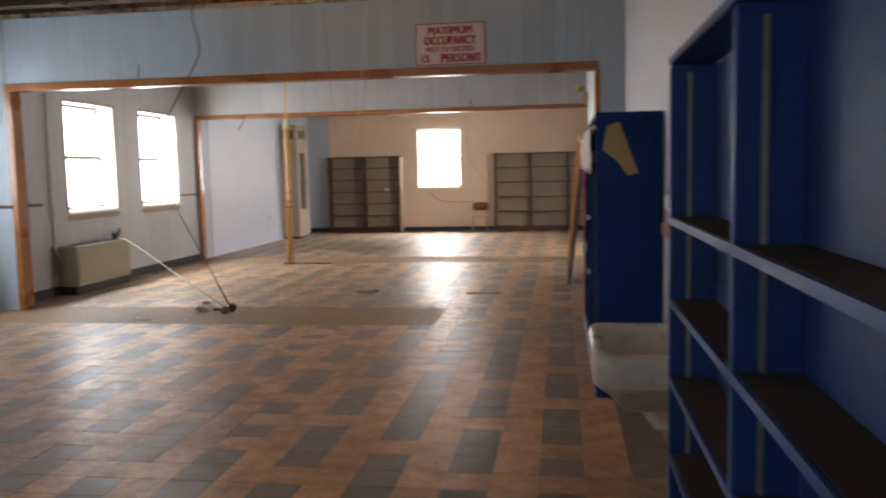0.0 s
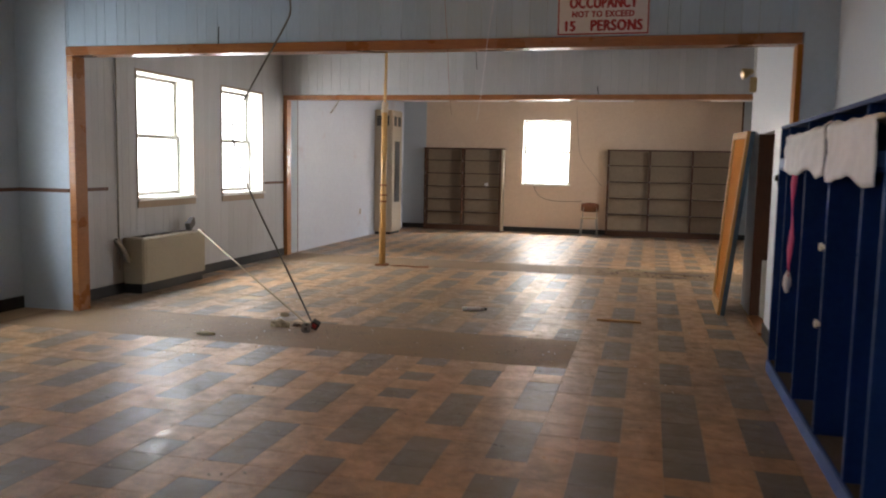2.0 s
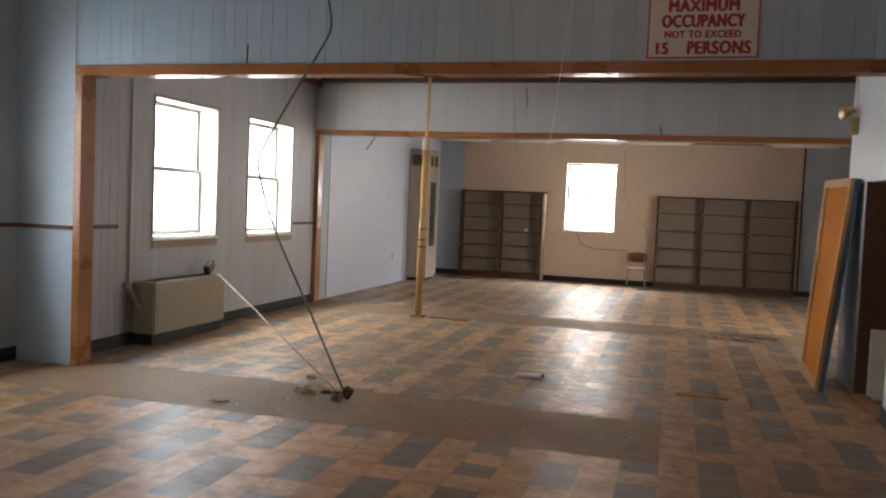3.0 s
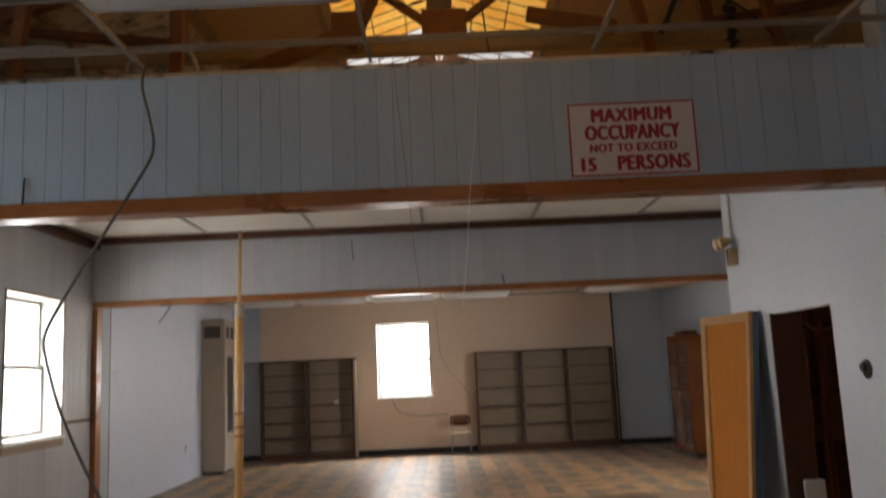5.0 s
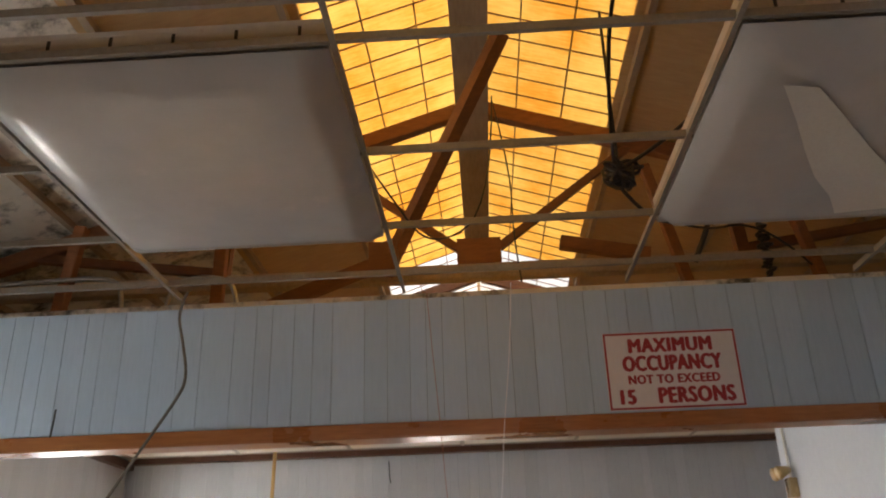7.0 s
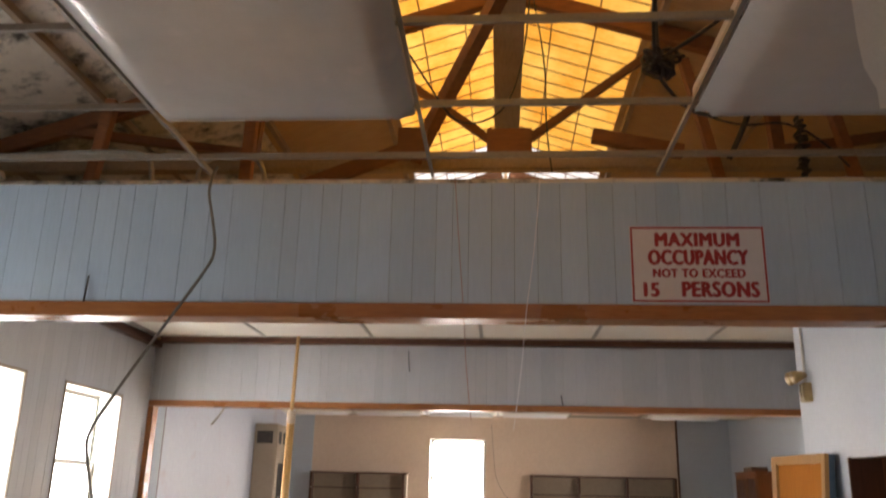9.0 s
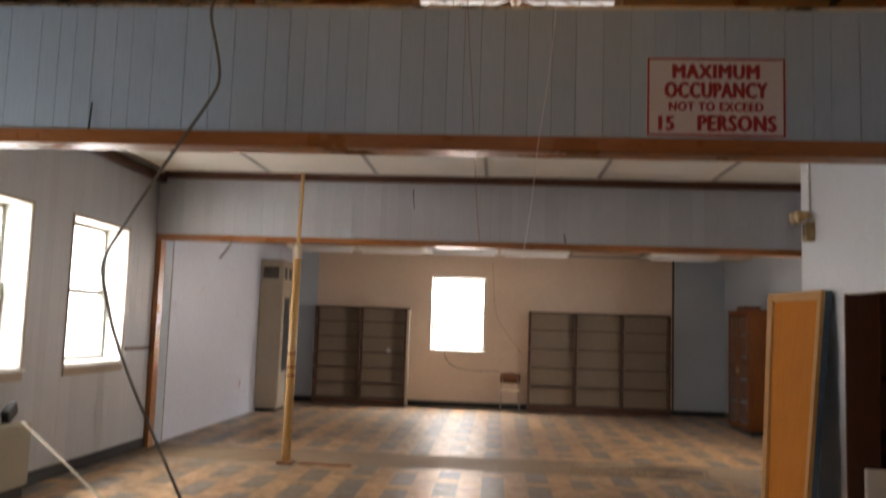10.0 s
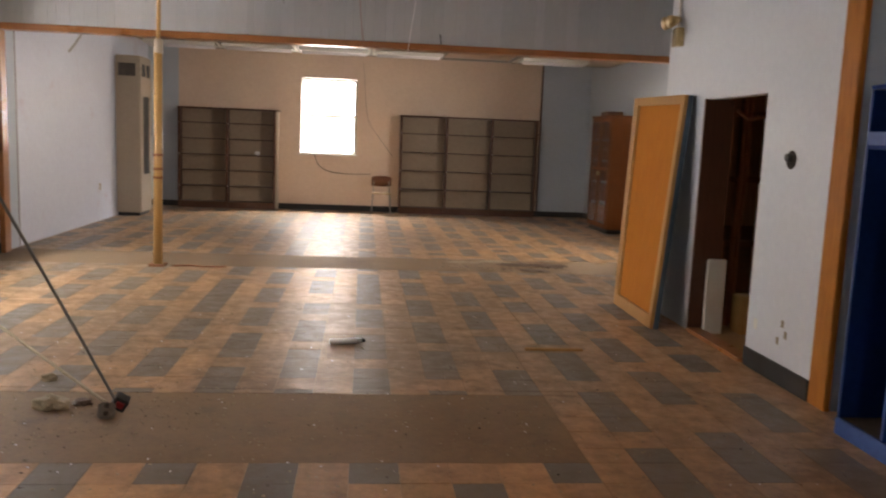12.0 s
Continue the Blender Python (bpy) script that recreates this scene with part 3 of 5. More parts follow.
# ---- roof over the near room ----
def roof_side(name, sign, xa, xb, y0, y1, material, label):
    """A slab of roof deck between distances xa and xb from the ridge."""
    bm = bmesh.new()
    za, zb = RIDGE_Z - SLOPE * xa, RIDGE_Z - SLOPE * xb
    q = [(RIDGE_X + sign * xa, za), (RIDGE_X + sign * xb, zb)]
    vs = [bm.verts.new((x, yy, z + dz)) for yy in (y0, y1) for (x, z) in q for dz in (0, 0.04)]
    for f in ((0, 1, 3, 2), (4, 6, 7, 5), (0, 4, 5, 1), (2, 3, 7, 6), (0, 2, 6, 4), (1, 5, 7, 3)):
        bm.faces.new([vs[i] for i in f])
    return structure(part(name, bm, material), label, "roof")


SKY_W, SKY_Y0, SKY_Y1, ROOF_Y1 = 1.10, -6.0, 4.15, 5.73
# upper west strip takes the tan ply colour to imitate the skylight's orange glow
roof_side("roof_west_glow", -1, SKY_W, 2.30, Y0, ROOF_Y1, M["deck_ply"], "tan plywood roof deck underside")
roof_side("roof_west", -1, 2.301, 5.55, Y0, ROOF_Y1, M["deck_mould"], "mould-stained pale roof deck underside")
roof_side("roof_east", 1, SKY_W, 5.0, Y0, ROOF_Y1, M["deck_ply"], "tan plywood roof deck underside")
roof_side("roof_ridge_west", -1, 0.0, SKY_W, Y0, SKY_Y0, M["deck_ply"], "tan plywood roof deck underside")
roof_side("roof_ridge_east", 1, 0.0, SKY_W, Y0, SKY_Y0, M["deck_ply"], "tan plywood roof deck underside")
for sgn in (-1, 1):
    sl = thing("skylight", (RIDGE_X + sgn * 0.5, (SKY_Y0 + SKY_Y1) / 2, RIDGE_Z), "glowing amber translucent ribbed roof skylight", "skylight", "skylights", "structure")
    yy = SKY_Y0
    while yy < ROOF_Y1 - 0.3:
        clear = yy > SKY_Y1 - 0.1
        y2 = min(yy + 1.90, SKY_Y1 if not clear else ROOF_Y1)
        bm = bmesh.new()
        q = [(RIDGE_X + sgn * 0.02, RIDGE_Z - SLOPE * 0.02), (RIDGE_X + sgn * SKY_W, RIDGE_Z - SLOPE * SKY_W)]
        vs = [bm.verts.new((x, v, z + 0.02)) for v in (yy, y2) for (x, z) in q]
        bm.faces.new((vs[0], vs[1], vs[3], vs[2]))
        part("sheet", bm, M["sheet_clear" if clear else "sheet_amber"], sl)
        yy = y2
    bm = bmesh.new()
    v = SKY_Y0
    while v < ROOF_Y1:
        bar(bm, (RIDGE_X, v, RIDGE_Z), (RIDGE_X + sgn * SKY_W, v, RIDGE_Z - SLOPE * SKY_W), 0.007, 0.010)
        v += 0.235
    for d in (0.37, 0.73):
        bar(bm, (RIDGE_X + sgn * d, SKY_Y0, RIDGE_Z - SLOPE * d - 0.005), (RIDGE_X + sgn * d, ROOF_Y1, RIDGE_Z - SLOPE * d - 0.005), 0.010, 0.014)
    part("rib", bm, M["rust_wood"], sl)
structure(boxes("wall_gable", [(LX - 0.3, RX3 + 0.4, ROOF_Y1, ROOF_Y1 + 0.1, 3.53, 6.2)], M["deck_ply"]), "plywood gable end wall in the roof", "wall")

beam = boxes("ridge_beam", [(RIDGE_X - 0.13, RIDGE_X + 0.13, Y0, SKY_Y1, 5.40, 5.62)], M["grey_timber"], None, "", 0.008)
tagged(beam, "broad weathered timber ridge beam under the skylight", "beam")


def truss(y, extra):
    t = thing("roof_truss", (RIDGE_X, y, 4.1), "reddish old timber roof truss with web braces", "truss", "roof trusses")
    for s in (-1, 1):
        bm = bmesh.new()
        bar(bm, (RIDGE_X + s * 0.05, y, RIDGE_Z - 0.12), (RIDGE_X + s * 4.55, y, RIDGE_Z - 0.1 - SLOPE * 4.55), 0.09, 0.13)
        part("rafter", bm, M["rust_wood"], t, "", 0.006)
        bm = bmesh.new()
        bar(bm, (RIDGE_X + s * 0.06, y, 4.24), (RIDGE_X + s * 1.25, y, 5.14), 0.05, 0.06)
        part("web_brace", bm, M["rust_wood"], t)
        bm = bmesh.new()
        bar(bm, (RIDGE_X + s * 2.0, y, 4.15), (RIDGE_X + s * 1.95, y, 4.95), 0.09, 0.09)
        part("post", bm, M["rust_wood"], t)
        bm = bmesh.new()
        bar(bm, (RIDGE_X + s * 2.0, y, 4.2), (RIDGE_X + s * 3.6, y, 4.42), 0.06, 0.07)
        part("strut", bm, M["rust_wood"], t)
    bm = bmesh.new()
    box(bm, LX, RX, y - 0.05, y + 0.05, 4.05, 4.17)
    part("tie_beam", bm, M["grey_timber"], t, "", 0.006)
    bm = bmesh.new()
    box(bm, RIDGE_X - 0.17, RIDGE_X + 0.17, y - 0.05, y + 0.05, 4.171, 4.38)
    part("gusset_plate", bm, M["rust_wood"], t)
    if extra:
        bm = bmesh.new()
        bar(bm, (RIDGE_X + 0.22, y - 1.25, 5.38), (RIDGE_X - 0.72, y - 0.1, 4.10), 0.09, 0.10)
        part("long_brace", bm, M["rust_wood"], t)
    return t


for ty, ex in ((-6.8, False), (-2.9, False), (1.0, True), (4.9, False)):
    truss(ty, ex)
for s, mt in ((-1, "grey_timber"), (1, "grey_timber")):
    for d in (1.18, 2.2, 3.2, 4.2):
        bm = bmesh.new()
        bar(bm, (RIDGE_X + s * d, Y0, RIDGE_Z - SLOPE * d - 0.03), (RIDGE_X + s * d, ROOF_Y1, RIDGE_Z - SLOPE * d - 0.03), 0.05, 0.06)
        tagged(part("purlin", bm, M[mt]), "weathered timber purlin under the roof deck", "purlin", "roof purlins")

for px, py, zt, lean in ((-5.78, 0.62, 4.48, 0.10), (-4.62, 0.66, 4.80, 0.02), (-6.45, 1.9, 4.25, 0.05)):
    bm = bmesh.new()
    bar(bm, (px, py, 3.655), (px + lean, py, zt), 0.085, 0.085, (0, 1, 0))
    tagged(part("roof_post", bm, M["rust_wood"], None, "", 0.005), "reddish timber post standing up to the roof", "post", "roof posts")
bm = bmesh.new()
bar(bm, (-4.55, 0.75, 3.70), (-3.35, 0.75, 4.16), 0.07, 0.11)
box(bm, -3.52, -3.30, 0.70, 0.80, 4.05, 4.28)
tagged(part("slanted_timber", bm, M["rust_wood"], None, "", 0.005), "slanted reddish timber resting on the tie beam", "timber")
bm = bmesh.new()
bar(bm, (-2.1, 0.75, 4.22), (-1.45, 0.78, 4.10), 0.08, 0.10)
tagged(part("slanted_timber", bm, M["rust_wood"], None, "", 0.005), "short slanted timber on the tie beam", "timber")
for px in (-1.15, -0.2):
    bm = bmesh.new()
    bar(bm, (px, 0.8, 3.655), (px - 0.25, 0.8, 4.85), 0.07, 0.09, (0, 1, 0))
    tagged(part("roof_post", bm, M["rust_wood"], None, "", 0.005), "reddish timber post standing up to the roof", "post", "roof posts")

# ---- suspended grid and hanging lamps of the near room ----
GZ = 3.60
grid = thing("ceiling_grid", (-3.0, -3.0, GZ), "bare metal suspended ceiling grid with its panels gone", "ceiling grid", "", "structure")
for x in (-6.0, -4.60, -3.19, -1.80, -0.40):
    boxes("main_tee", [(x - 0.011, x + 0.011, Y0, -0.005, GZ, GZ + 0.006), (x - 0.004, x + 0.004, Y0, -0.005, GZ + 0.006, GZ + 0.04)], M["metal_grid"], grid)
for yv in (-0.30, -0.97, -1.74, -2.52, -2.74, -3.60, -4.35, -5.1, -6.6, -8.1, -9.6):
    boxes("cross_tee", [(LXN, RX, yv - 0.010, yv + 0.010, GZ + 0.007, GZ + 0.012), (LXN, RX, yv - 0.003, yv + 0.003, GZ + 0.012, GZ + 0.045)], M["metal_grid"], grid)


def troffer(x0, x1, y0, y1, label, torn):
    cx, cy = (x0 + x1) / 2, (y0 + y1) / 2
    t = thing("ceiling_light", (cx, cy, GZ), label, "ceiling light", "large ceiling lights")
    # pillow-shaped lens
    bm = bmesh.new()
    n = 20
    grid_v = []
    for i in range(n + 1):
        row = []
        for j in range(n + 1):
            u, v = i / n * 2 - 1, j / n * 2 - 1
            e = min(1.0, (1 - max(abs(u), abs(v))) / 0.16)
            drop = 0.075 * math.sin(e * math.pi / 2) ** 0.8 + 0.012 * (1 - u * u) * (1 - v * v)
            row.append(bm.verts.new((cx + u * (x1 - x0) / 2, cy + v * (y1 - y0) / 2, GZ - 0.002 - drop)))
        grid_v.append(row)
    for i in range(n):
        for j in range(n):
            bm.faces.new((grid_v[i][j], grid_v[i + 1][j], grid_v[i + 1][j + 1], grid_v[i][j + 1]))
    part("lens", bm, M["lens_white"], t, "milky acrylic lens", 0, True)
    boxes("housing_top", [(x0, x1, y0, y1, GZ + 0.11, GZ + 0.13)], M["housing"], t)
    for it in ((x0, x1, y0, y0 + 0.015), (x0, x1, y1 - 0.015, y1), (x0, x0 + 0.015, y0 + 0.015, y1 - 0.015), (x1 - 0.015, x1, y0 + 0.015, y1 - 0.015)):
        boxes("housing_side", [(*it, GZ + 0.012, GZ + 0.109)], M["housing"], t)
    for k in range(6):
        xx = x0 + (k + 0.6) * (x1 - x0) / 6
        boxes("slot", [(xx - 0.02, xx - 0.008, y0 - 0.004, y0 - 0.0005, GZ + 0.04, GZ + 0.10)], M["black"], t)
    if torn:
        bm = bmesh.new()
        pts = [(-0.40, -0.55), (-0.26, -0.52), (-0.12, -0.35), (0.12, -0.05), (0.33, 0.20), (0.50, 0.40), (0.62, 0.58), (0.43, 0.57), (0.22, 0.60), (0.12, 0.40), (-0.02, 0.20), (-0.15, -0.05), (-0.27, -0.30)]
        vs = [bm.verts.new((cx - 0.08 + a, cy + b, GZ - 0.0945)) for a, b in pts]
        f = bm.faces.new(vs)
        r = bmesh.ops.extrude_face_region(bm, geom=[f])
        for g in r["geom"]:
            if isinstance(g, bmesh.types.BMVert):
                g.co.z += 0.003
        part("torn_patch", bm, M["ceiling_tile"], t, "peeled paler patch")
    return t


troffer(-4.57, -3.21, -2.50, -0.90, "dead square ceiling light with a bulging milky lens", False)
troffer(-1.78, -0.42, -2.50, -0.90, "dead square ceiling light with a peeling milky lens", True)
# near-room ceiling beyond the open bays
bm = bmesh.new()
for (xa, xb) in ((-7.3, -6.02), (-5.98, -4.62), (-4.58, -3.21), (-3.17, -1.82), (-1.78, -0.42)):
    for (ya, yb) in ((-9.6, -8.1), (-8.1, -6.6), (-6.6, -5.1)):
        box(bm, xa, xb, ya + 0.02, yb - 0.02, GZ + 0.015, GZ + 0.03)
structure(part("ceiling_near", bm, M["ceiling_tile"]), "remaining off-white ceiling panels", "ceiling")


# ---- near room: shelving, sink, lockers ----
def open_shelving():
    y0, y1, x0, x1, top = -9.52, -5.95, 0.05, 0.215, 2.03
    e = thing("open_shelving", ((x0 + x1) / 2, (y0 + y1) / 2, 0), "tall dark blue painted open shelving with worn edges", "shelving")
    ups = (y0, -8.34, -7.155, y1 - 0.03)
    for yy in ups:
        u = boxes("upright", [(x0, x1, yy, yy + 0.03, 0, top - 0.03)], M["shelf_blue"], e, "", 0.003)
        boxes("upright_edge", [(x0 - 0.0035, x0 - 0.0005, yy + 0.002, yy + 0.028, 0.02, top - 0.04)], M["edge_blue"], u, "worn pale blue edge")
        boxes("shelf_strip", [(x0 + 0.06, x0 + 0.075, yy - 0.004, yy - 0.0005, 0.05, top - 0.06)], M["steel"], u, "dull metal shelf strip")
    boxes("back_panel", [(x1 + 0.001, x1 + 0.012, -7.80, y1, 0.04, top - 0.03)], M["shelf_blue"], e)
    boxes("top_board", [(x0 - 0.008, x1, y0, y1, top - 0.029, top)], M["shelf_blue"], e, "", 0.003)
    for z in (0.16, 0.48, 0.79, 1.10, 1.42):
        for ya, yb in zip(ups, ups[1:]):
            sh = boxes("shelf_board", [(x0 + 0.004, x1, ya + 0.031, yb - 0.001, z - 0.026, z)], M["shelf_blue"], e, "", 0.002)
            boxes("front_edge", [(x0 - 0.004, x0 + 0.003, ya + 0.031, yb - 0.001, z - 0.027, z + 0.001)], M["edge_blue"], sh, "worn pale blue edge")
            boxes("dust_film", [(x0 + 0.012, x1 - 0.002, ya + 0.035, yb - 0.005, z + 0.0005, z + 0.002)], M["dust"], sh, "grey-brown dust on the board")


open_shelving()
tagged(boxes("wall_ledge", [(RX - 0.085, RX, -9.4, -4.08, 1.20, 1.275)], M["trim_wood"], None, "", 0.004), "narrow reddish wooden ledge on the wall", "ledge")


def sink():
    x0, x1, y0, y1, zt = -0.235, RX - 0.002, -5.72, -4.87, 0.80
    e = thing("sink", ((x0 + x1) / 2, (y0 + y1) / 2, 0.6), "dusty white wall-hung sink with dirty bowl", "sink")
    bm = bmesh.new()
    cx, cy, hx, hy = (x0 + x1) / 2, (y0 + y1) / 2, (x1 - x0) / 2, (y1 - y0) / 2

    def ring(sx, sy, z, n=48, p=9.0):
        out = []
        for k in range(n):
            a = k * math.tau / n
            c, d = math.cos(a), math.sin(a)
            r = (abs(c) ** p + abs(d) ** p) ** (-1 / p)
            out.append(bm.verts.new((cx + sx * r * c, cy + sy * r * d, z)))
        return out

    rings = [ring(hx * 0.5, hy * 0.45, zt - 0.30), ring(hx * 0.78, hy * 0.72, zt - 0.20), ring(hx * 0.97, hy * 0.97, zt - 0.145), ring(hx, hy, zt - 0.13), ring(hx, hy, zt - 0.01), ring(hx * 0.97, hy * 0.97, zt),
             ring(hx * 0.84, hy * 0.82, zt), ring(hx * 0.80, hy * 0.78, zt - 0.02), ring(hx * 0.70, hy * 0.66, zt - 0.12), ring(hx * 0.4, hy * 0.4, zt - 0.15)]
    for a, b in zip(rings, rings[1:]):
        n = len(a)
        for k in range(n):
            bm.faces.new((a[k], a[(k + 1) % n], b[(k + 1) % n], b[k]))
    bm.faces.new(rings[0][::-1])
    bm.faces.new(rings[-1])
    part("basin", bm, M["porcelain"], e, "", 0, True)
    tube("drain_pipe", [(0.04, cy, 0.60), (0.04, cy, 0.44), (0.08, cy, 0.38), (0.16, cy, 0.38), (0.20, cy, 0.44), (RX - 0.01, cy, 0.48)], 0.028, M["porcelain"], e)
    tube("supply_pipe", [(0.16, cy - 0.12, 0.64), (0.16, cy - 0.12, 0.25), (RX - 0.01, cy - 0.12, 0.2)], 0.012, M["steel"], e)
    tube("supply_pipe", [(0.16, cy + 0.12, 0.64), (0.16, cy + 0.12, 0.25), (RX - 0.01, cy + 0.12, 0.2)], 0.012, M["steel"], e)
    for dy in (-0.1, 0.1):
        bm = bmesh.new()
        rod(bm, (0.20, cy + dy, zt - 0.005), (0.20, cy + dy, zt + 0.06), 0.018)
        rod(bm, (0.20, cy + dy - 0.03, zt + 0.06), (0.20, cy + dy + 0.03, zt + 0.06), 0.010)
        part("tap", bm, M["steel"], e, "tarnished metal tap")


sink()
bm = bmesh.new()
box(bm, RX - 0.11, RX - 0.001, -4.98, -4.84, 1.42, 1.60)
disp = thing("soap_dispenser", (RX - 0.05, -4.9, 1.42), "small dark wall soap dispenser over the sink", "dispenser")
part("body", bm, M["black"], disp, "", 0.012)
bm = bmesh.new()
rod(bm, (RX - 0.14, -4.91, 1.40), (RX - 0.14, -4.91, 1.47), 0.02)
rod(bm, (RX - 0.14, -4.91, 1.455), (RX - 0.10, -4.91, 1.455), 0.012)
part("nozzle", bm, M["steel"], disp)


def coat_unit():
    """A row of open coat bays with a hat shelf, closed by a tall end panel."""
    x0, x1, y0, y1 = -0.13, RX - 0.004, -3.50, -0.40
    e = thing("coat_unit", ((x0 + x1) / 2, (y0 + y1) / 2, 0), "dark blue painted open coat lockers with a hat shelf", "coat lockers")
    ups = (y0, -3.12, -2.35, -1.58, -0.82, y1 - 0.02)
    for k, yy in enumerate(ups):
        u = boxes("end_panel" if k in (0, 5) else "divider", [(x0, x1 - 0.012, yy, yy + 0.02, 0.0 if k in (0, 5) else 0.101, 1.97)], M["locker_blue"], e, "", 0.003)
        boxes("worn_edge", [(x0 - 0.003, x0 - 0.0004, yy + 0.002, yy + 0.018, 0.11, 1.95)], M["edge_blue"], u, "scuffed paler blue edge")
        if k == 2:
            for z in (0.76, 1.21):
                bm = bmesh.new()
                rod(bm, (x0 - 0.003, yy + 0.01, z), (x0 - 0.02, yy + 0.01, z), 0.014, 12)
                rod(bm, (x0 - 0.02, yy + 0.01, z), (x0 - 0.032, yy + 0.01, z), 0.026, 14, 0.022)
                part("knob", bm, M["white_paint"], u, "pale worn knob")
    boxes("back_panel", [(x1 - 0.011, x1, y0, y1, 0.1, 1.97)], M["locker_blue"], e)
    boxes("top_board", [(x0 - 0.006, x1, y0, y1, 1.971, 1.995)], M["locker_blue"], e, "", 0.003)
    for ya, yb in zip(ups, ups[1:]):
        ya, yb = ya + 0.021, yb - 0.001
        f = boxes("floor_board", [(x0 + 0.004, x1 - 0.012, ya, yb, 0.075, 0.10)], M["locker_blue"], e)
        boxes("dust_film", [(x0 + 0.012, x1 - 0.014, ya + 0.004, yb - 0.004, 0.1005, 0.102)], M["dust"], f, "grey-brown dust on the board")
        boxes("hat_shelf", [(x0 + 0.002, x1 - 0.012, ya, yb, 1.645, 1.668)], M["locker_blue"], e, "", 0.002)
        boxes("fascia", [(x0 - 0.004, x0 + 0.012, ya, yb, 1.669, 1.74)], M["edge_blue"], e, "scuffed paler blue fascia")
        for t in (0.3, 0.7):
            yh = ya + (yb - ya) * t
            tube("coat_hook", [(x1 - 0.013, yh, 1.52), (x1 - 0.05, yh, 1.50), (x1 - 0.075, yh, 1.52), (x1 - 0.08, yh, 1.56)], 0.005, M["steel"], e, "dull metal coat hook")
    boxes("kickboard", [(x0 - 0.012, x0 + 0.003, y0 + 0.021, y1, 0, 0.10)], M["edge_blue"], e, "scuffed paler blue kickboard", 0.004)


coat_unit()


def hung_sheet(name, y0, y1, low, seed, material, label, category):
    """A crumpled sheet pushed onto the hat shelf and hanging down over its front edge."""
    bm = bmesh.new()
    n, m = 34, 18
    vs = []
    for i in range(n + 1):
        yv = y0 + (y1 - y0) * i / n
        hem = low + 0.018 * math.sin(yv * 7 + seed) + 0.025 * noise.noise(Vector((yv * 5, seed, 0.3)))
        row = []
        for j in range(m + 1):
            q = j / m
            w = noise.noise(Vector((yv * 5, q * 3, seed))) * 0.03 + noise.noise(Vector((yv * 13, q * 7, seed + 3))) * 0.014
            if q < 0.35:
                x, z = 0.10 - 0.255 * q / 0.35, 1.80 + 0.11 * math.sin(q / 0.35 * math.pi / 2) + w
            else:
                x, z = -0.170 - 0.6 * abs(w), 1.91 - (1.91 - hem) * (q - 0.35) / 0.65 + w * (1 - q)
            row.append(bm.verts.new((x, yv, min(z, 1.955))))
        vs.append(row)
    for i in range(n):
        for j in range(m):
            bm.faces.new((vs[i][j], vs[i + 1][j], vs[i + 1][j + 1], vs[i][j + 1]))
    o = part(name, bm, material, None, "", 0, True)
    o.modifiers.new("thickness", "SOLIDIFY").thickness = 0.005
    return tagged(o, label, category)


hung_sheet("white_sheet", -3.46, -2.42, 1.60, 3.1, M["cloth_white"], "crumpled white sheet hanging over the hat shelf", "sheet")
hung_sheet("white_sheet", -2.36, -0.95, 1.63, 7.7, M["cloth_white"], "creased white sheet draped along the hat shelf", "sheet")

bm = bmesh.new()
for (a, b) in (((-0.125, -1.36), (-0.125, -1.24)),):
    vs = []
    for i in range(9):
        z = 1.64 - i * 0.092
        for yy in (a[1], (a[1] + b[1]) / 2, b[1]):
            vs.append(bm.verts.new((-0.157 - 0.010 * math.sin(i * 1.3 + yy * 20), yy + 0.01 * math.sin(i), z)))
    for i in range(8):
        for j in range(2):
            bm.faces.new((vs[i * 3 + j], vs[i * 3 + j + 1], vs[i * 3 + j + 4], vs[i * 3 + j + 3]))
o = part("pink_cloth", bm, M["cloth_pink"], None, "", 0, True)
o.modifiers.new("thickness", "SOLIDIFY").thickness = 0.006
tagged(o, "strip of magenta cloth hanging in front of the coat lockers", "cloth")
bm = bmesh.new()
bmesh.ops.create_icosphere(bm, subdivisions=3, radius=1.0)
for v in bm.verts:
    k = 1 + 0.35 * noise.noise(v.co * 2.1)
    v.co = Vector((-0.160 + v.co.x * 0.025 * k, -1.30 + v.co.y * 0.05 * k, 0.865 + v.co.z * 0.075 * k))
tagged(part("cloth_bundle", bm, M["cloth_white"], None, "", 0, True), "small pale bundle tied under the magenta strip", "cloth")
bm = bmesh.new()
pts = [(-0.10, 1.90), (-0.02, 1.93), (0.06, 1.72), (0.11, 1.58), (0.04, 1.56), (-0.03, 1.66), (-0.13, 1.74)]
vs = [bm.verts.new((a + 0.04, -3.512 - 0.006 * math.sin(k * 2.0), b)) for k, (a, b) in enumerate(pts)]
bm.faces.new(vs)
o = part("tan_cloth", bm, M["cloth_tan"])
o.modifiers.new("thickness", "SOLIDIFY").thickness = 0.008
tagged(o, "scrap of tan cloth pinned to the blue end panel", "cloth")


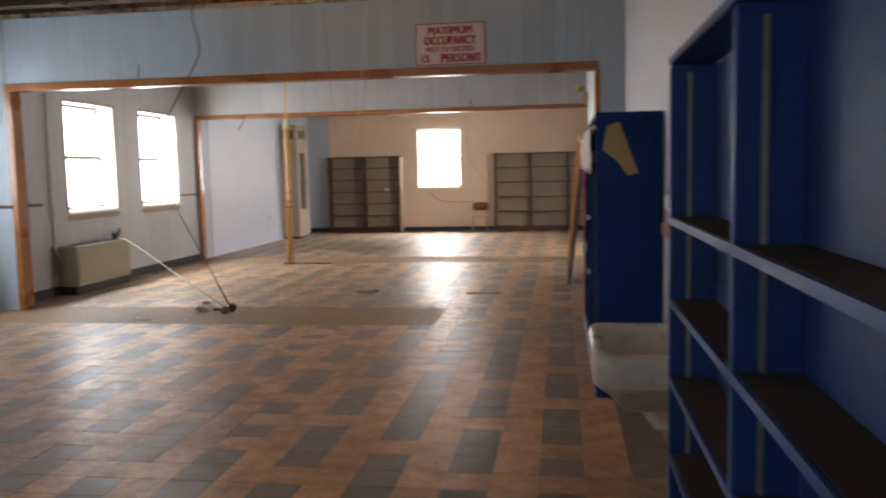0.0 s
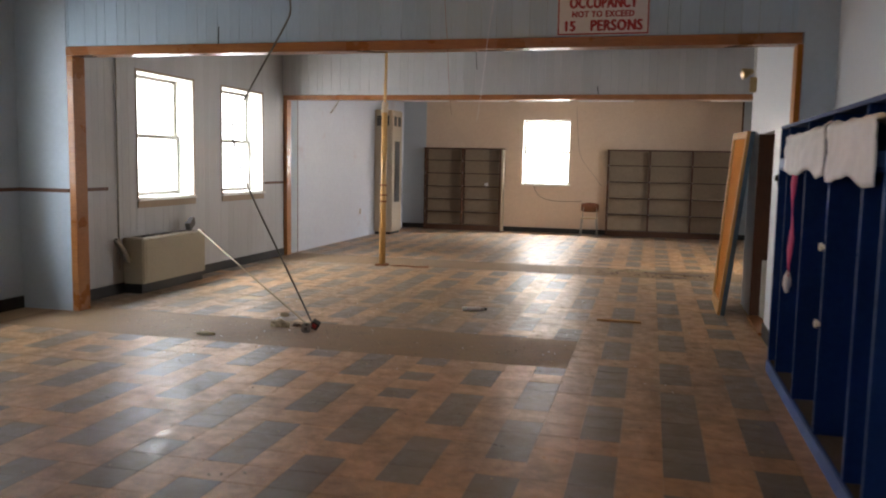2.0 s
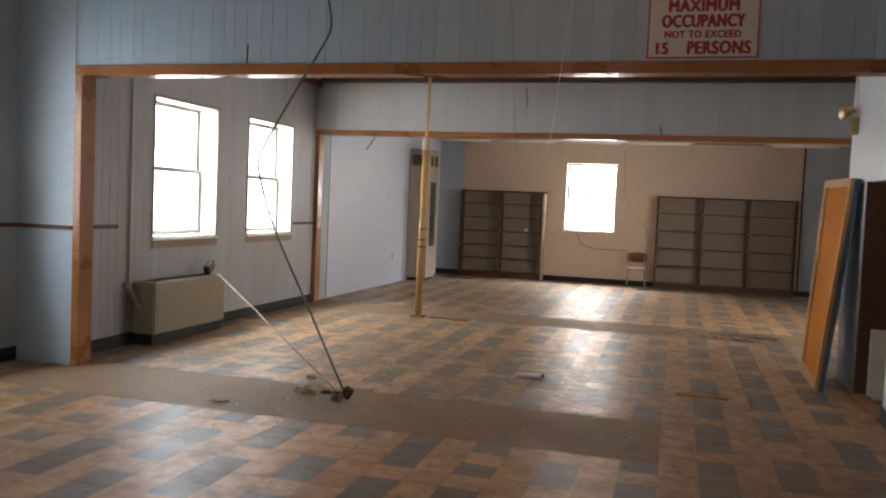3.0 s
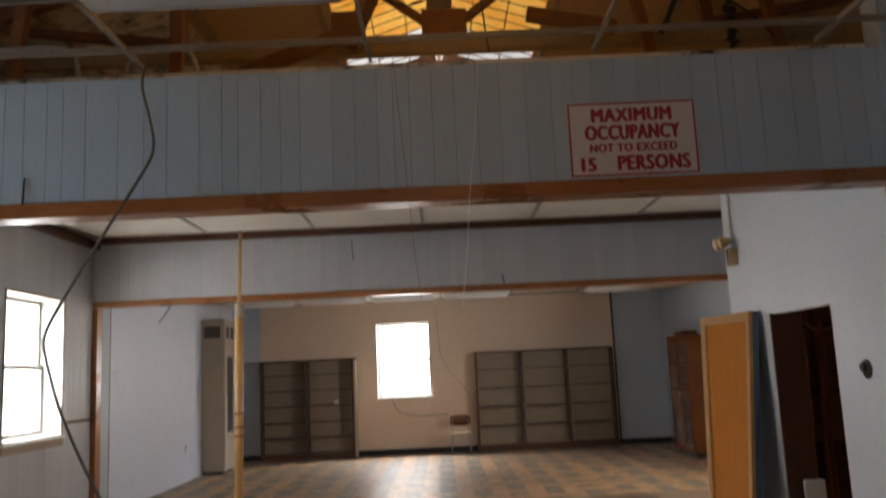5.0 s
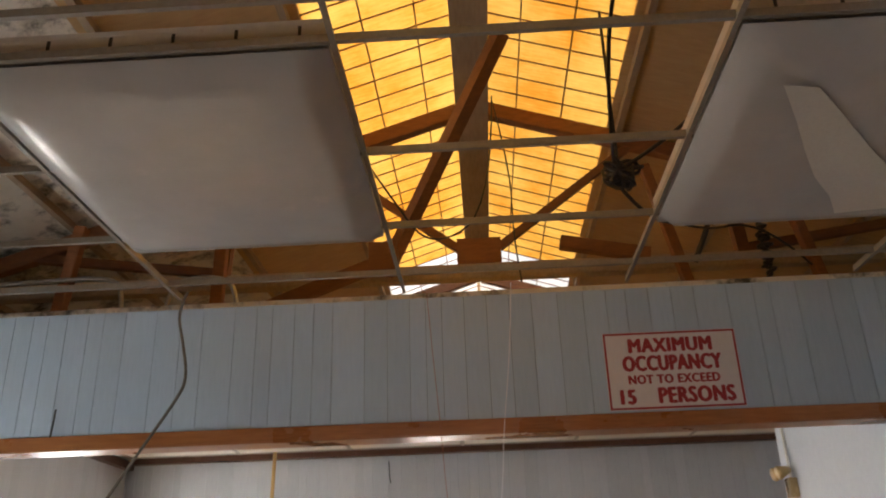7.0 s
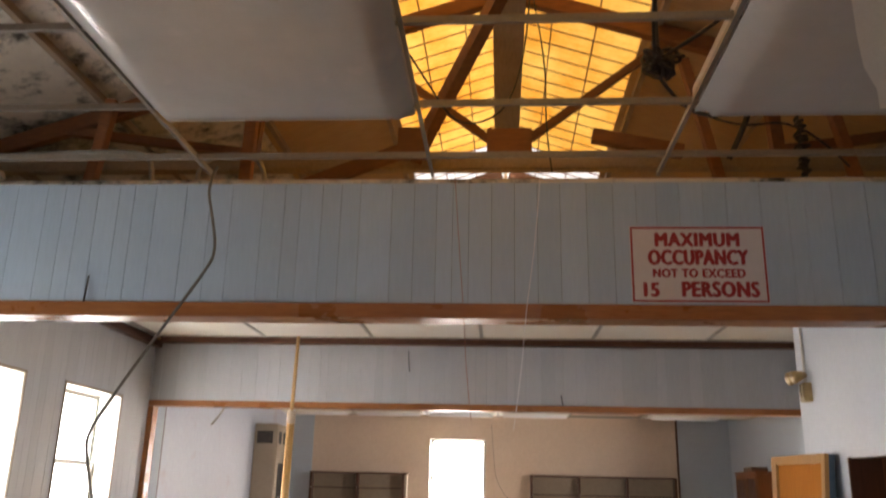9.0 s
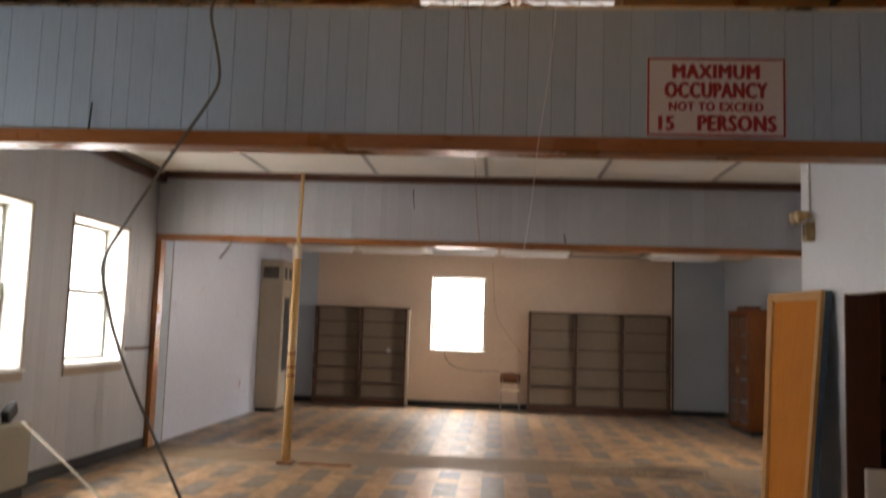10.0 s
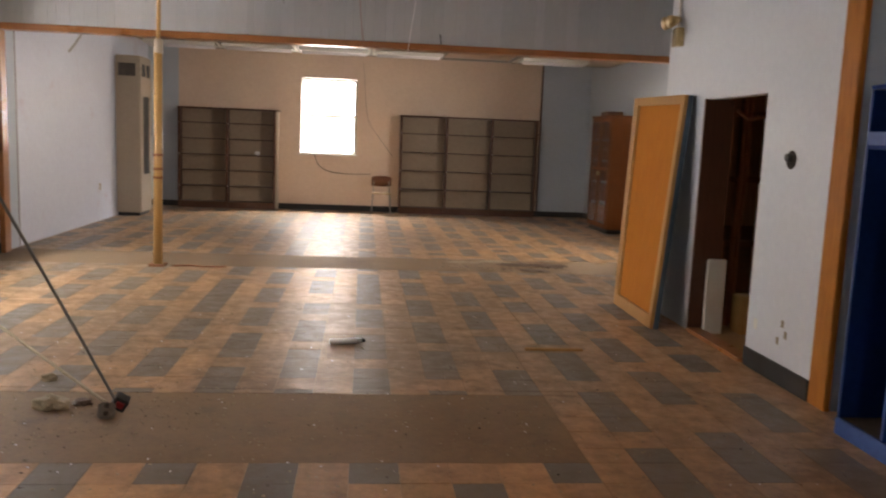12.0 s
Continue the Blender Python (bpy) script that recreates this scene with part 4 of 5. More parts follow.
# ---- heaters under the windows ----
def heater(wx, y0, y1, label):
    x1 = wx + 0.30
    e = thing("wall_heater", (wx + 0.15, (y0 + y1) / 2, 0), label, "heater", "wall heaters")
    boxes("cabinet", [(wx + 0.003, x1, y0, y1, 0.12, 0.68)], M["heater_tan"], e, "", 0.015)
    boxes("plinth", [(wx + 0.003, x1 - 0.04, y0 + 0.02, y1 - 0.02, 0, 0.118)], M["black"], e, "dark recessed plinth")
    for k in range(3):
        w = (y1 - y0 - 0.2) / 3
        ya = y0 + 0.1 + k * w
        g = boxes("grille", [(wx + 0.06, x1 - 0.06, ya + 0.02, ya + w - 0.02, 0.681, 0.686)], M["heater_tan"], e)
        for q in range(8):
            yy = ya + 0.04 + q * (w - 0.08) / 8
            boxes("slot", [(wx + 0.07, x1 - 0.07, yy, yy + 0.012, 0.6865, 0.689)], M["black"], g)
    boxes("access_panel", [(x1 + 0.0005, x1 + 0.006, y0 + 0.05, y1 - 0.05, 0.17, 0.63)], M["heater_tan"], e, "", 0.002)


heater(LXN, -2.22, -0.87, "tan enamelled wall heater under a window")
heater(LX, 1.18, 2.60, "tan enamelled wall heater with a cable on it")
bm = bmesh.new()
box(bm, -0.035, 0.035, -0.10, 0.10, -0.06, 0.06, pose(LX + 0.18, 2.42, 0.775, 25, 0, 10))
tagged(part("black_box", bm, M["black"], None, "", 0.008), "small black box tilted on the heater", "box")
tube_e = tube("heater_pipe", [(LX + 0.12, 0.90, 0.68), (LX + 0.12, 0.98, 0.62), (LX + 0.11, 1.08, 0.52), (LX + 0.10, 1.14, 0.43), (LX + 0.10, 1.19, 0.40)], 0.03, M["steel"])
tagged(tube_e, "bent dark metal pipe beside the heater", "pipe")
tagged(tube("wall_conduit", [(LX + 0.025, 1.10, 0.3), (LX + 0.025, 1.10, 3.5)], 0.012, M["steel"]), "thin conduit running up the boarded wall", "conduit")

# ---- conduit pulled down from the ceiling ----
cond = tube("fallen_conduit", [(-4.52, -0.16, 3.62), (-4.58, -0.15, 3.5), (-4.52, -0.17, 3.3), (-4.465, -0.18, 3.06), (-4.52, -0.19, 2.93), (-4.75, -0.2, 2.56), (-5.0, -0.21, 2.14), (-5.08, -0.22, 1.98), (-5.075, -0.225, 1.88), (-4.95, -0.22, 1.45), (-4.58, -0.18, 0.72), (-4.27, -0.15, 0.09)], 0.009, M["conduit_dark"], None, "", 8, "NURBS")
tagged(cond, "bent metal conduit hanging from the ceiling to the floor", "conduit")
cond2 = tube("fallen_pole", [(LX + 0.32, 2.40, 0.70), (-4.34, -0.10, 0.055)], 0.010, M["debris"])
tagged(cond2, "pale thin pole leaning from heater to floor", "pole")
jb = thing("junction_box", (-4.27, -0.15, 0), "loose metal electrical junction box on the floor", "junction box")
bm = bmesh.new()
box(bm, -0.04, 0.04, -0.036, 0.036, -0.04, 0.04, pose(-4.25, -0.11, 0.057, 20, 30, 15))
part("box", bm, M["black"], jb, "", 0.006)
bm = bmesh.new()
box(bm, -0.022, 0.022, -0.006, 0.006, -0.018, 0.018, pose(-4.243, -0.152, 0.052, 20, 30, 15))
part("red_cover", bm, M["red"], jb, "red plastic cover")
bm = bmesh.new()
box(bm, -0.045, 0.045, -0.018, 0.018, -0.045, 0.045, pose(-4.29, -0.23, 0.047, -35, 5, 10))
part("outlet", bm, M["conduit_dark"], jb, "grey outlet body", 0.01)
for dz in (-0.022, 0.022):
    bm = bmesh.new()
    m4 = pose(-4.29, -0.23, 0.047, -35, 5, 10)
    rod(bm, m4 @ Vector((0.0, -0.021, dz)), m4 @ Vector((0.0, -0.0165, dz)), 0.014, 12)
    part("socket", bm, M["black"], jb)

# ---- post under the far bulkhead ----
pst = thing("support_post", (-5.27, 5.0, 0), "yellow pine support post with cable and a torn base", "post")
bm = bmesh.new()
rod(bm, (-5.28, 5.0, 0.03), (-5.26, 5.0, 2.58), 0.052, 14, 0.046)
part("shaft", bm, M["post_wood"], pst, "", 0, True)
bm = bmesh.new()
rod(bm, (-5.26, 5.0, 2.58), (-5.24, 5.0, 3.50), 0.022, 10)
part("upper_pole", bm, M["post_wood"], pst, "thin paler upper pole", 0, True)
bm = bmesh.new()
rod(bm, (-5.26, 5.0, 2.44), (-5.26, 5.0, 2.60), 0.054, 14)
part("collar", bm, M["cream_metal"], pst, "pale paint band")
bm = bmesh.new()
box(bm, -5.37, -5.19, 4.91, 5.09, 0.0, 0.03)
part("base_block", bm, M["rust_wood"], pst, "", 0.005)
for z in (1.02, 1.12, 1.28):
    bm = bmesh.new()
    rod(bm, (-5.27, 5.0, z), (-5.27, 5.0, z + 0.03), 0.056, 14)
    part("tape_band", bm, M["rust_wood"], pst)
tagged(tube("floor_cable", [(-5.1, 4.95, 0.012), (-4.95, 5.05, 0.012), (-4.7, 4.9, 0.012), (-4.5, 5.0, 0.012)], 0.009, M["rust_pipe"], None, "", 8, "NURBS"), "reddish cable lying beside the post", "cable")


# ---- service recess and leaning panel ----
def leaning(name, b0, b1, t0, t1, thick, frame_w, label):
    """A framed panel between two bottom and two top corners."""
    b0, b1, t0, t1 = (Vector(v) for v in (b0, b1, t0, t1))
    nrm = (b1 - b0).cross(t0 - b0).normalized()
    if nrm.x > 0:
        nrm = -nrm
    e = thing(name, tuple((b0 + b1) / 2), label, "panel")

    def slab(pn, u0, u1, v0, v1, d0, d1, material):
        bm = bmesh.new()

        def pt(u, v, d):
            return (b0.lerp(b1, u)).lerp(t0.lerp(t1, u), v) + nrm * d
        vs = [bm.verts.new(pt(u, v, d)) for d in (d0, d1) for v in (v0, v1) for u in (u0, u1)]
        for f in ((0, 2, 3, 1), (4, 5, 7, 6), (0, 1, 5, 4), (2, 6, 7, 3), (0, 4, 6, 2), (1, 3, 7, 5)):
            bm.faces.new([vs[i] for i in f])
        part(pn, bm, material, e, "", 0.003)

    fu, fv = frame_w / (b1 - b0).length, frame_w / (t0 - b0).length
    slab("stile", 0, fu, 0, 1, 0, thick, M["pine_frame"])
    slab("stile", 1 - fu * 0.6, 1, 0, 1, 0, thick, M["pine_frame"])
    slab("rail", fu, 1 - fu * 0.6, 0, fv, 0, thick, M["pine_frame"])
    slab("rail", fu, 1 - fu * 0.6, 1 - fv * 0.7, 1, 0, thick, M["pine_frame"])
    slab("infill_board", fu, 1 - fu * 0.6, fv, 1 - fv * 0.7, 0.004, 0.012, M["ply_orange"])
    slab("back_sheet", 0, 1, 0, 1, -0.05, -0.001, M["dark_blue_board"])
    return e


leaning("leaning_panel", (-0.28, 3.30, 0.0), (-0.30, 2.17, 0.0), (-0.10, 3.62, 2.10), (-0.06, 2.36, 2.08), 0.035, 0.115, "orange plywood panel in a pale pine frame leaning on the wall")
tagged(boxes("recess_side_board", [(0.002, 0.26, 2.130, 2.158, 0.0, 2.04)], M["dark_wood"], None, "", 0.003), "dark stained board lining the service recess", "board")
tagged(boxes("threshold_board", [(-0.02, 0.12, 1.10, 2.12, 0.001, 0.035)], M["trim_wood"], None, "", 0.004), "varnished threshold board of the service recess", "board")
stud = thing("stud_frame", (0.7, 2.5, 0), "bare reddish timber studs inside the service recess", "stud frame")
for xv in (0.34, 0.56, 0.78, 1.02):
    boxes("stud", [(xv, xv + 0.05, 2.56, 2.64, 0.0, 2.34)], M["rust_wood"], stud, "", 0.003)
for z in (0.72, 1.32, 1.92):
    for xv in (0.39, 0.61, 0.83):
        boxes("noggin", [(xv + 0.001, xv + 0.168, 2.57, 2.63, z, z + 0.05)], M["rust_wood"], stud)
pp = thing("pipe_bundle", (0.5, 2.35, 0), "rusty water pipes inside the service recess", "pipes")
for xv, yv in ((0.34, 2.36), (0.43, 2.30), (0.52, 2.40), (0.66, 2.32), (0.76, 2.38)):
    tube("pipe", [(xv, yv, 0.02), (xv, yv, 0.85 + xv * 0.2), (xv + 0.03, yv + 0.02, 1.1 + xv * 0.2), (xv + 0.03, yv + 0.02, 2.34)], 0.022, M["rust_pipe"], pp)
tagged(tube("pipe_elbow", [(0.28, 2.10, 1.95), (0.40, 2.16, 1.88), (0.60, 2.18, 1.92), (0.85, 2.25, 1.86)], 0.016, M["rust_pipe"]), "sagging dusty pipe across the recess", "pipe")
tagged(boxes("white_board", [(0.10, 0.27, 2.03, 2.07, 0.0, 0.66)], M["white_paint"], None, "", 0.008), "off-white metal panel standing in the recess", "panel")
tagged(boxes("tan_box", [(0.42, 0.58, 2.00, 2.20, 0.0, 0.34)], M["post_wood"], None, "", 0.012), "tan box standing in the recess", "box")
tagged(boxes("recess_lining", [(0.30, 1.15, 2.70, 2.715, 0.0, 0.9)], M["rust_wood"]), "reddish board at the back of the recess", "board")

# wall hole and switch remains
hole = thing("wall_box", (0.018, 0.66, 1.56), "torn round electrical hole with loose wires", "wall box")
# solid near-black disc on the wall; its colour paints the hole's shaded inside
bm = bmesh.new()
rod(bm, (0.016, 0.66, 1.56), (0.02, 0.66, 1.56), 0.065, 20)
part("hole", bm, M["void"], hole)
bm = bmesh.new()
rod(bm, (-0.01, 0.68, 1.575), (0.016, 0.68, 1.575), 0.028, 12)
part("connector", bm, M["black"], hole)
tagged(boxes("outlet_plate", [(0.014, 0.019, 0.92, 0.97, 0.30, 0.38)], M["white_paint"], None, "", 0.002), "small white outlet plate on the closet wall", "outlet")
for i, (yv, z) in enumerate(((0.55, 0.40), (0.60, 0.27), (0.50, 0.33))):
    tagged(boxes("paint_chip", [(0.017, 0.0195, yv, yv + 0.035, z, z + 0.05)], M["debris"]), "chipped paint scar on the white wall", "scar")

lamp = thing("emergency_light", (-0.03, 2.85, 2.70), "tarnished brass emergency light on the wall end", "emergency light")
boxes("case", [(-0.055, 0.019, 2.78, 2.90, 2.55, 2.72)], M["brass"], lamp, "", 0.006)
for dy in (0.0, 0.12):
    bm = bmesh.new()
    rod(bm, (-0.03, 2.79 + dy, 2.79), (-0.14, 2.77 + dy, 2.76), 0.03, 14, 0.062)
    part("lamp_head", bm, M["brass"], lamp, "", 0, True)
tagged(tube("bell_conduit", [(0.0, 2.88, 2.72), (0.0, 2.88, 3.55)], 0.013, M["white_paint"]), "white conduit above the emergency light", "conduit")

# ---- sign on the near bulkhead ----
sign = thing("occupancy_sign", (-1.62, B1 - 0.012, 3.02), "white metal sign with red stencilled occupancy limit", "sign")
SX0, SX1, SZ0, SZ1 = -1.99, -1.197, 2.80, 3.272
boxes("plate", [(SX0, SX1, B1 - 0.0165, B1 - 0.0105, SZ0, SZ1)], M["sign_white"], sign, "", 0.002)
yb = B1 - 0.0175
boxes("border", [(SX0 + 0.004, SX1 - 0.004, yb, yb + 0.0008, SZ1 - 0.016, SZ1 - 0.004), (SX0 + 0.004, SX1 - 0.004, yb, yb + 0.0008, SZ0 + 0.004, SZ0 + 0.016),
                 (SX0 + 0.004, SX0 + 0.016, yb, yb + 0.0008, SZ0 + 0.016, SZ1 - 0.016), (SX1 - 0.016, SX1 - 0.004, yb, yb + 0.0008, SZ0 + 0.016, SZ1 - 0.016)], M["red"], sign, "red painted border")


def lettering(text, xc, z, width, height, bold):
    """Heavy stencil-like letters: the built-in font, thickened."""
    cu = bpy.data.curves.new("lettering", "FONT")
    cu.body, cu.size, cu.align_x, cu.resolution_u = text, 1.0, "CENTER", 3
    cu.space_character = 1.12
    ob = bpy.data.objects.new("lettering", cu)
    me = bpy.data.meshes.new_from_object(ob)
    bpy.data.objects.remove(ob)
    bpy.data.curves.remove(cu)
    co = [v.co.copy() for v in me.vertices]
    fs = [tuple(p.vertices) for p in me.polygons]
    bpy.data.meshes.remove(me)
    x0, x1 = min(c.x for c in co), max(c.x for c in co)
    y0, y1 = min(c.y for c in co), max(c.y for c in co)
    sx, sy = (width - 2 * bold) / (x1 - x0), (height - bold) / (y1 - y0)
    verts, faces = [], []
    for k, (dx, dz) in enumerate(((-bold, 0), (-bold / 2, bold / 2), (0, -bold / 2), (bold / 2, bold / 2), (bold, 0))):
        b = len(verts)
        verts += [(xc + (c.x - (x0 + x1) / 2) * sx + dx, yb + 0.0006 - k * 0.0001, z + bold / 2 + (c.y - y0) * sy + dz) for c in co]
        faces += [tuple(b + i for i in f) for f in fs]
    me = bpy.data.meshes.new("lettering")
    me.from_pydata(verts, [], faces)
    me.materials.append(M["red"])
    o = new("lettering", me)
    o.parent = sign
    o.matrix_parent_inverse = Matrix.Translation(-sign.location)
    o["label"] = "red stencil lettering"


SC = (SX0 + SX1) / 2
lettering("MAXIMUM", SC, 3.142, 0.50, 0.090, 0.0075)
lettering("OCCUPANCY", SC, 3.028, 0.59, 0.098, 0.0075)
lettering("NOT TO EXCEED", SC, 2.952, 0.54, 0.056, 0.0045)
lettering("15", SX0 + 0.115, 2.833, 0.095, 0.090, 0.0075)
lettering("PERSONS", SX0 + 0.515, 2.833, 0.45, 0.098, 0.0075)

# ---- far room ----
def bookcase(x0, x1, bays, z0, z1, rows, label, over):
    yf, yk = YF - 0.30, YF - 0.046
    e = thing("bookcase", ((x0 + x1) / 2, (yf + yk) / 2, 0), label, "bookcase", "bookcases at the end wall")
    w = (x1 - x0) / bays
    for k in range(bays + 1):
        x = x0 + k * w
        boxes("upright", [(x - 0.022, x + 0.022, yf, yk - 0.012, 0.0, z1 - 0.03)], M["dark_wood"], e, "", 0.003)
    boxes("top_board", [(x0 - 0.03, x1 + over, yf - 0.01, yk, z1 - 0.029, z1)], M["dark_wood"], e, "", 0.003)
    for k in range(bays):
        xa, xb = x0 + k * w + 0.023, x0 + (k + 1) * w - 0.023
        boxes("kickboard", [(xa, xb, yf + 0.02, yf + 0.04, 0.0, z0)], M["dark_wood"], e)
        boxes("back_board", [(xa, xb, yk - 0.011, yk, z0, z1 - 0.03)], M["shelf_back"], e, "pale worn back board")
        for r in range(rows):
            z = z0 + r * (z1 - z0) / rows
            boxes("shelf_board", [(xa, xb, yf + 0.015, yk - 0.012, z, z + 0.022)], M["shelf_wood"], e)
            if r:
                boxes("shelf_lug", [(xa - 0.020, xa - 0.004, yf - 0.004, yf - 0.0005, z + 0.002, z + 0.024)], M["cloth_white"], e, "pale worn shelf lug")


bookcase(-6.68, -4.75, 2, 0.12, 2.06, 6, "brown wooden bookcase with empty shelves", 0.10)
bookcase(-2.13, 0.76, 3, 0.12, 2.07, 5, "brown wooden bookcase with empty shelves", 0.02)
tagged(boxes("pine_strip", [(-4.722, -4.68, YF - 0.30, YF - 0.048, 0.0, 2.02)], M["cream_metal"], None, "", 0.003), "pale pine board standing beside the bookcase", "board")
tagged(boxes("white_cup", [(-5.16, -5.06, YF - 0.24, YF - 0.16, 1.118, 1.20)], M["cloth_white"], None, "", 0.02), "small white cup on a bookcase shelf", "cup")
structure(boxes("wall_north_strip", [(LX, -6.74, YF - 0.024, YF - 0.001, 0.12, 3.5)], M["wall_pale_blue"]), "blue painted strip of the end wall", "wall")

unit = thing("heating_unit", (-7.1, 10.85, 0), "tall cream enamelled heating cabinet with dark vents", "heating unit")
boxes("cabinet", [(LX + 0.003, -6.90, 10.50, 11.25, 0.06, 2.86)], M["cream_metal"], unit, "", 0.02)
boxes("plinth", [(LX + 0.02, -6.94, 10.53, 11.2, 0.0, 0.058)], M["black"], unit)
# vents and intake are solid black plates, the shade inside put into their colour
for x0, x1 in ((-7.28, -6.98),):
    v = boxes("vent", [(x0, x1, 10.492, 10.4985, 2.50, 2.72)], M["black"], unit, "black plate painting the dark inside of a vent")
    for k in range(5):
        boxes("vent_slat", [(x0, x1, 10.484, 10.491, 2.52 + k * 0.04, 2.526 + k * 0.04)], M["cream_metal"], v)
boxes("vent", [(-6.8985, -6.892, 10.62, 10.80, 2.50, 2.72)], M["black"], unit, "black plate painting the dark inside of a vent")
boxes("vent", [(-6.8985, -6.892, 10.92, 11.12, 2.50, 2.72)], M["black"], unit, "black plate painting the dark inside of a vent")
boxes("intake_slot", [(-6.8985, -6.892, 10.68, 11.05, 0.75, 2.15)], M["black"], unit, "long black plate painting the dark inside of an intake slot")


def school_chair():
    cx, cy = -2.52, 12.28
    e = thing("school_chair", (cx, cy, 0), "small school chair with brown back and pale seat", "chair")
    bm = bmesh.new()
    n = 8
    for zz in ((0.56, 0.79),):
        rows = []
        for i in range(n + 1):
            u = i / n * 2 - 1
            x = cx + u * 0.21
            yv = cy + 0.20 - 0.045 * (1 - u * u) * -1
            zt = zz[1] - 0.03 * u * u
            rows.append([bm.verts.new((x, yv + d, z)) for d in (0, 0.014) for z in (zz[0] + 0.02 * u * u, zt)])
        for a, b in zip(rows, rows[1:]):
            for f in ((0, 1), (1, 3), (3, 2), (2, 0)):
                bm.faces.new((a[f[0]], a[f[1]], b[f[1]], b[f[0]]))
        bm.faces.new([rows[0][k] for k in (0, 1, 3, 2)])
        bm.faces.new([rows[-1][k] for k in (0, 2, 3, 1)])
    part("backrest", bm, M["chair_wood"], e, "curved brown plywood backrest", 0, True)
    boxes("seat", [(cx - 0.20, cx + 0.20, cy - 0.20, cy + 0.18, 0.425, 0.445)], M["chair_seat"], e, "pale worn seat", 0.008)
    for sx in (-1, 1):
        tube("leg", [(cx + sx * 0.20, cy - 0.20, 0.011), (cx + sx * 0.17, cy - 0.14, 0.412)], 0.011, M["steel"], e)
        tube("leg", [(cx + sx * 0.20, cy + 0.24, 0.011), (cx + sx * 0.17, cy + 0.15, 0.412)], 0.011, M["steel"], e)
        tube("back_tube", [(cx + sx * 0.17, cy + 0.15, 0.412), (cx + sx * 0.165, cy + 0.21, 0.55), (cx + sx * 0.16, cy + 0.235, 0.74)], 0.011, M["steel"], e)


school_chair()


def glass_cabinet():
    x0, x1, y0, y1, h = 1.50, RX3 - 0.021, 9.72, 10.92, 2.12
    e = thing("glazed_cabinet", ((x0 + x1) / 2, (y0 + y1) / 2, 0), "tall oak cabinet with two glazed doors", "cabinet")
    boxes("side", [(x0 + 0.03, x1, y0, y0 + 0.025, 0.08, h)], M["cabinet_wood"], e, "", 0.003)
    boxes("side", [(x0 + 0.03, x1, y1 - 0.025, y1, 0.08, h)], M["cabinet_wood"], e, "", 0.003)
    boxes("back", [(x1 - 0.015, x1, y0 + 0.025, y1 - 0.025, 0.08, h)], M["dark_wood"], e)
    boxes("top", [(x0 - 0.01, x1, y0 - 0.02, y1 + 0.02, h + 0.001, h + 0.035)], M["cabinet_wood"], e, "", 0.005)
    boxes("base", [(x0 + 0.05, x1, y0 + 0.02, y1 - 0.02, 0, 0.079)], M["black"], e)
    for k in range(5):
        z = 0.10 + k * 0.40
        boxes("shelf_board", [(x0 + 0.05, x1 - 0.016, y0 + 0.026, y1 - 0.026, z, z + 0.02)], M["dark_wood"], e)
    mid = (y0 + y1) / 2
    for ya, yb2 in ((y0 + 0.002, mid - 0.002), (mid + 0.002, y1 - 0.002)):
        d = boxes("door", [(x0, x0 + 0.025, ya, ya + 0.07, 0.09, h - 0.005), (x0, x0 + 0.025, yb2 - 0.07, yb2, 0.09, h - 0.005), (x0, x0 + 0.025, ya + 0.07, yb2 - 0.07, h - 0.085, h - 0.005),
                           (x0, x0 + 0.025, ya + 0.07, yb2 - 0.07, 0.09, 0.17), (x0, x0 + 0.025, ya + 0.07, yb2 - 0.07, 1.15, 1.20), (x0, x0 + 0.025, ya + 0.07, yb2 - 0.07, 1.62, 1.66)], M["cabinet_wood"], e, "", 0.003)
        g = boxes("pane", [(x0 + 0.010, x0 + 0.014, ya + 0.065, yb2 - 0.065, 0.165, h - 0.08)], M["glass"], d)
        boxes("handle", [(x0 - 0.02, x0 - 0.001, (yb2 if yb2 < mid + 0.1 else ya) - 0.012 + (-0.04 if yb2 < mid + 0.1 else 0.04), (yb2 if yb2 < mid + 0.1 else ya) + 0.012 + (-0.04 if yb2 < mid + 0.1 else 0.04), 1.05, 1.12)], M["brass"], d, "brass handle")


glass_cabinet()
tagged(boxes("cabinet_box", [(1.62, 1.90, 10.3, 10.8, 2.158, 2.24)], M["dark_wood"], None, "", 0.01), "dark flat box on the cabinet", "box")
tagged(boxes("switch_plate", [(RX3 - 0.008, RX3 - 0.001, 11.55, 11.63, 1.15, 1.27)], M["cream_metal"], None, "", 0.002), "beige switch plate on the blue wall", "switch")

# far-room white ceiling panels seen under the header, built as trays with added tubes
def panel_strip(x, y):
    e = thing("ceiling_light", (x, y, 3.15), "white far ceiling panel built as a tray with two tubes", "ceiling light", "far strip lights")
    boxes("tray", [(x - 0.62, x + 0.62, y - 0.22, y + 0.22, 3.09, 3.145)], M["white_paint"], e, "", 0.006)
    for dy in (-0.11, 0.11):
        bm = bmesh.new()
        rod(bm, (x - 0.58, y + dy, 3.07), (x + 0.58, y + dy, 3.07), 0.019, 10)
        part("tube", bm, M["cloth_white"], e, "", 0, True)


for k in (0, 1, 2, 3, 5):
    panel_strip(LX + 0.45 + 1.36 * (k + 0.5), 10.6)

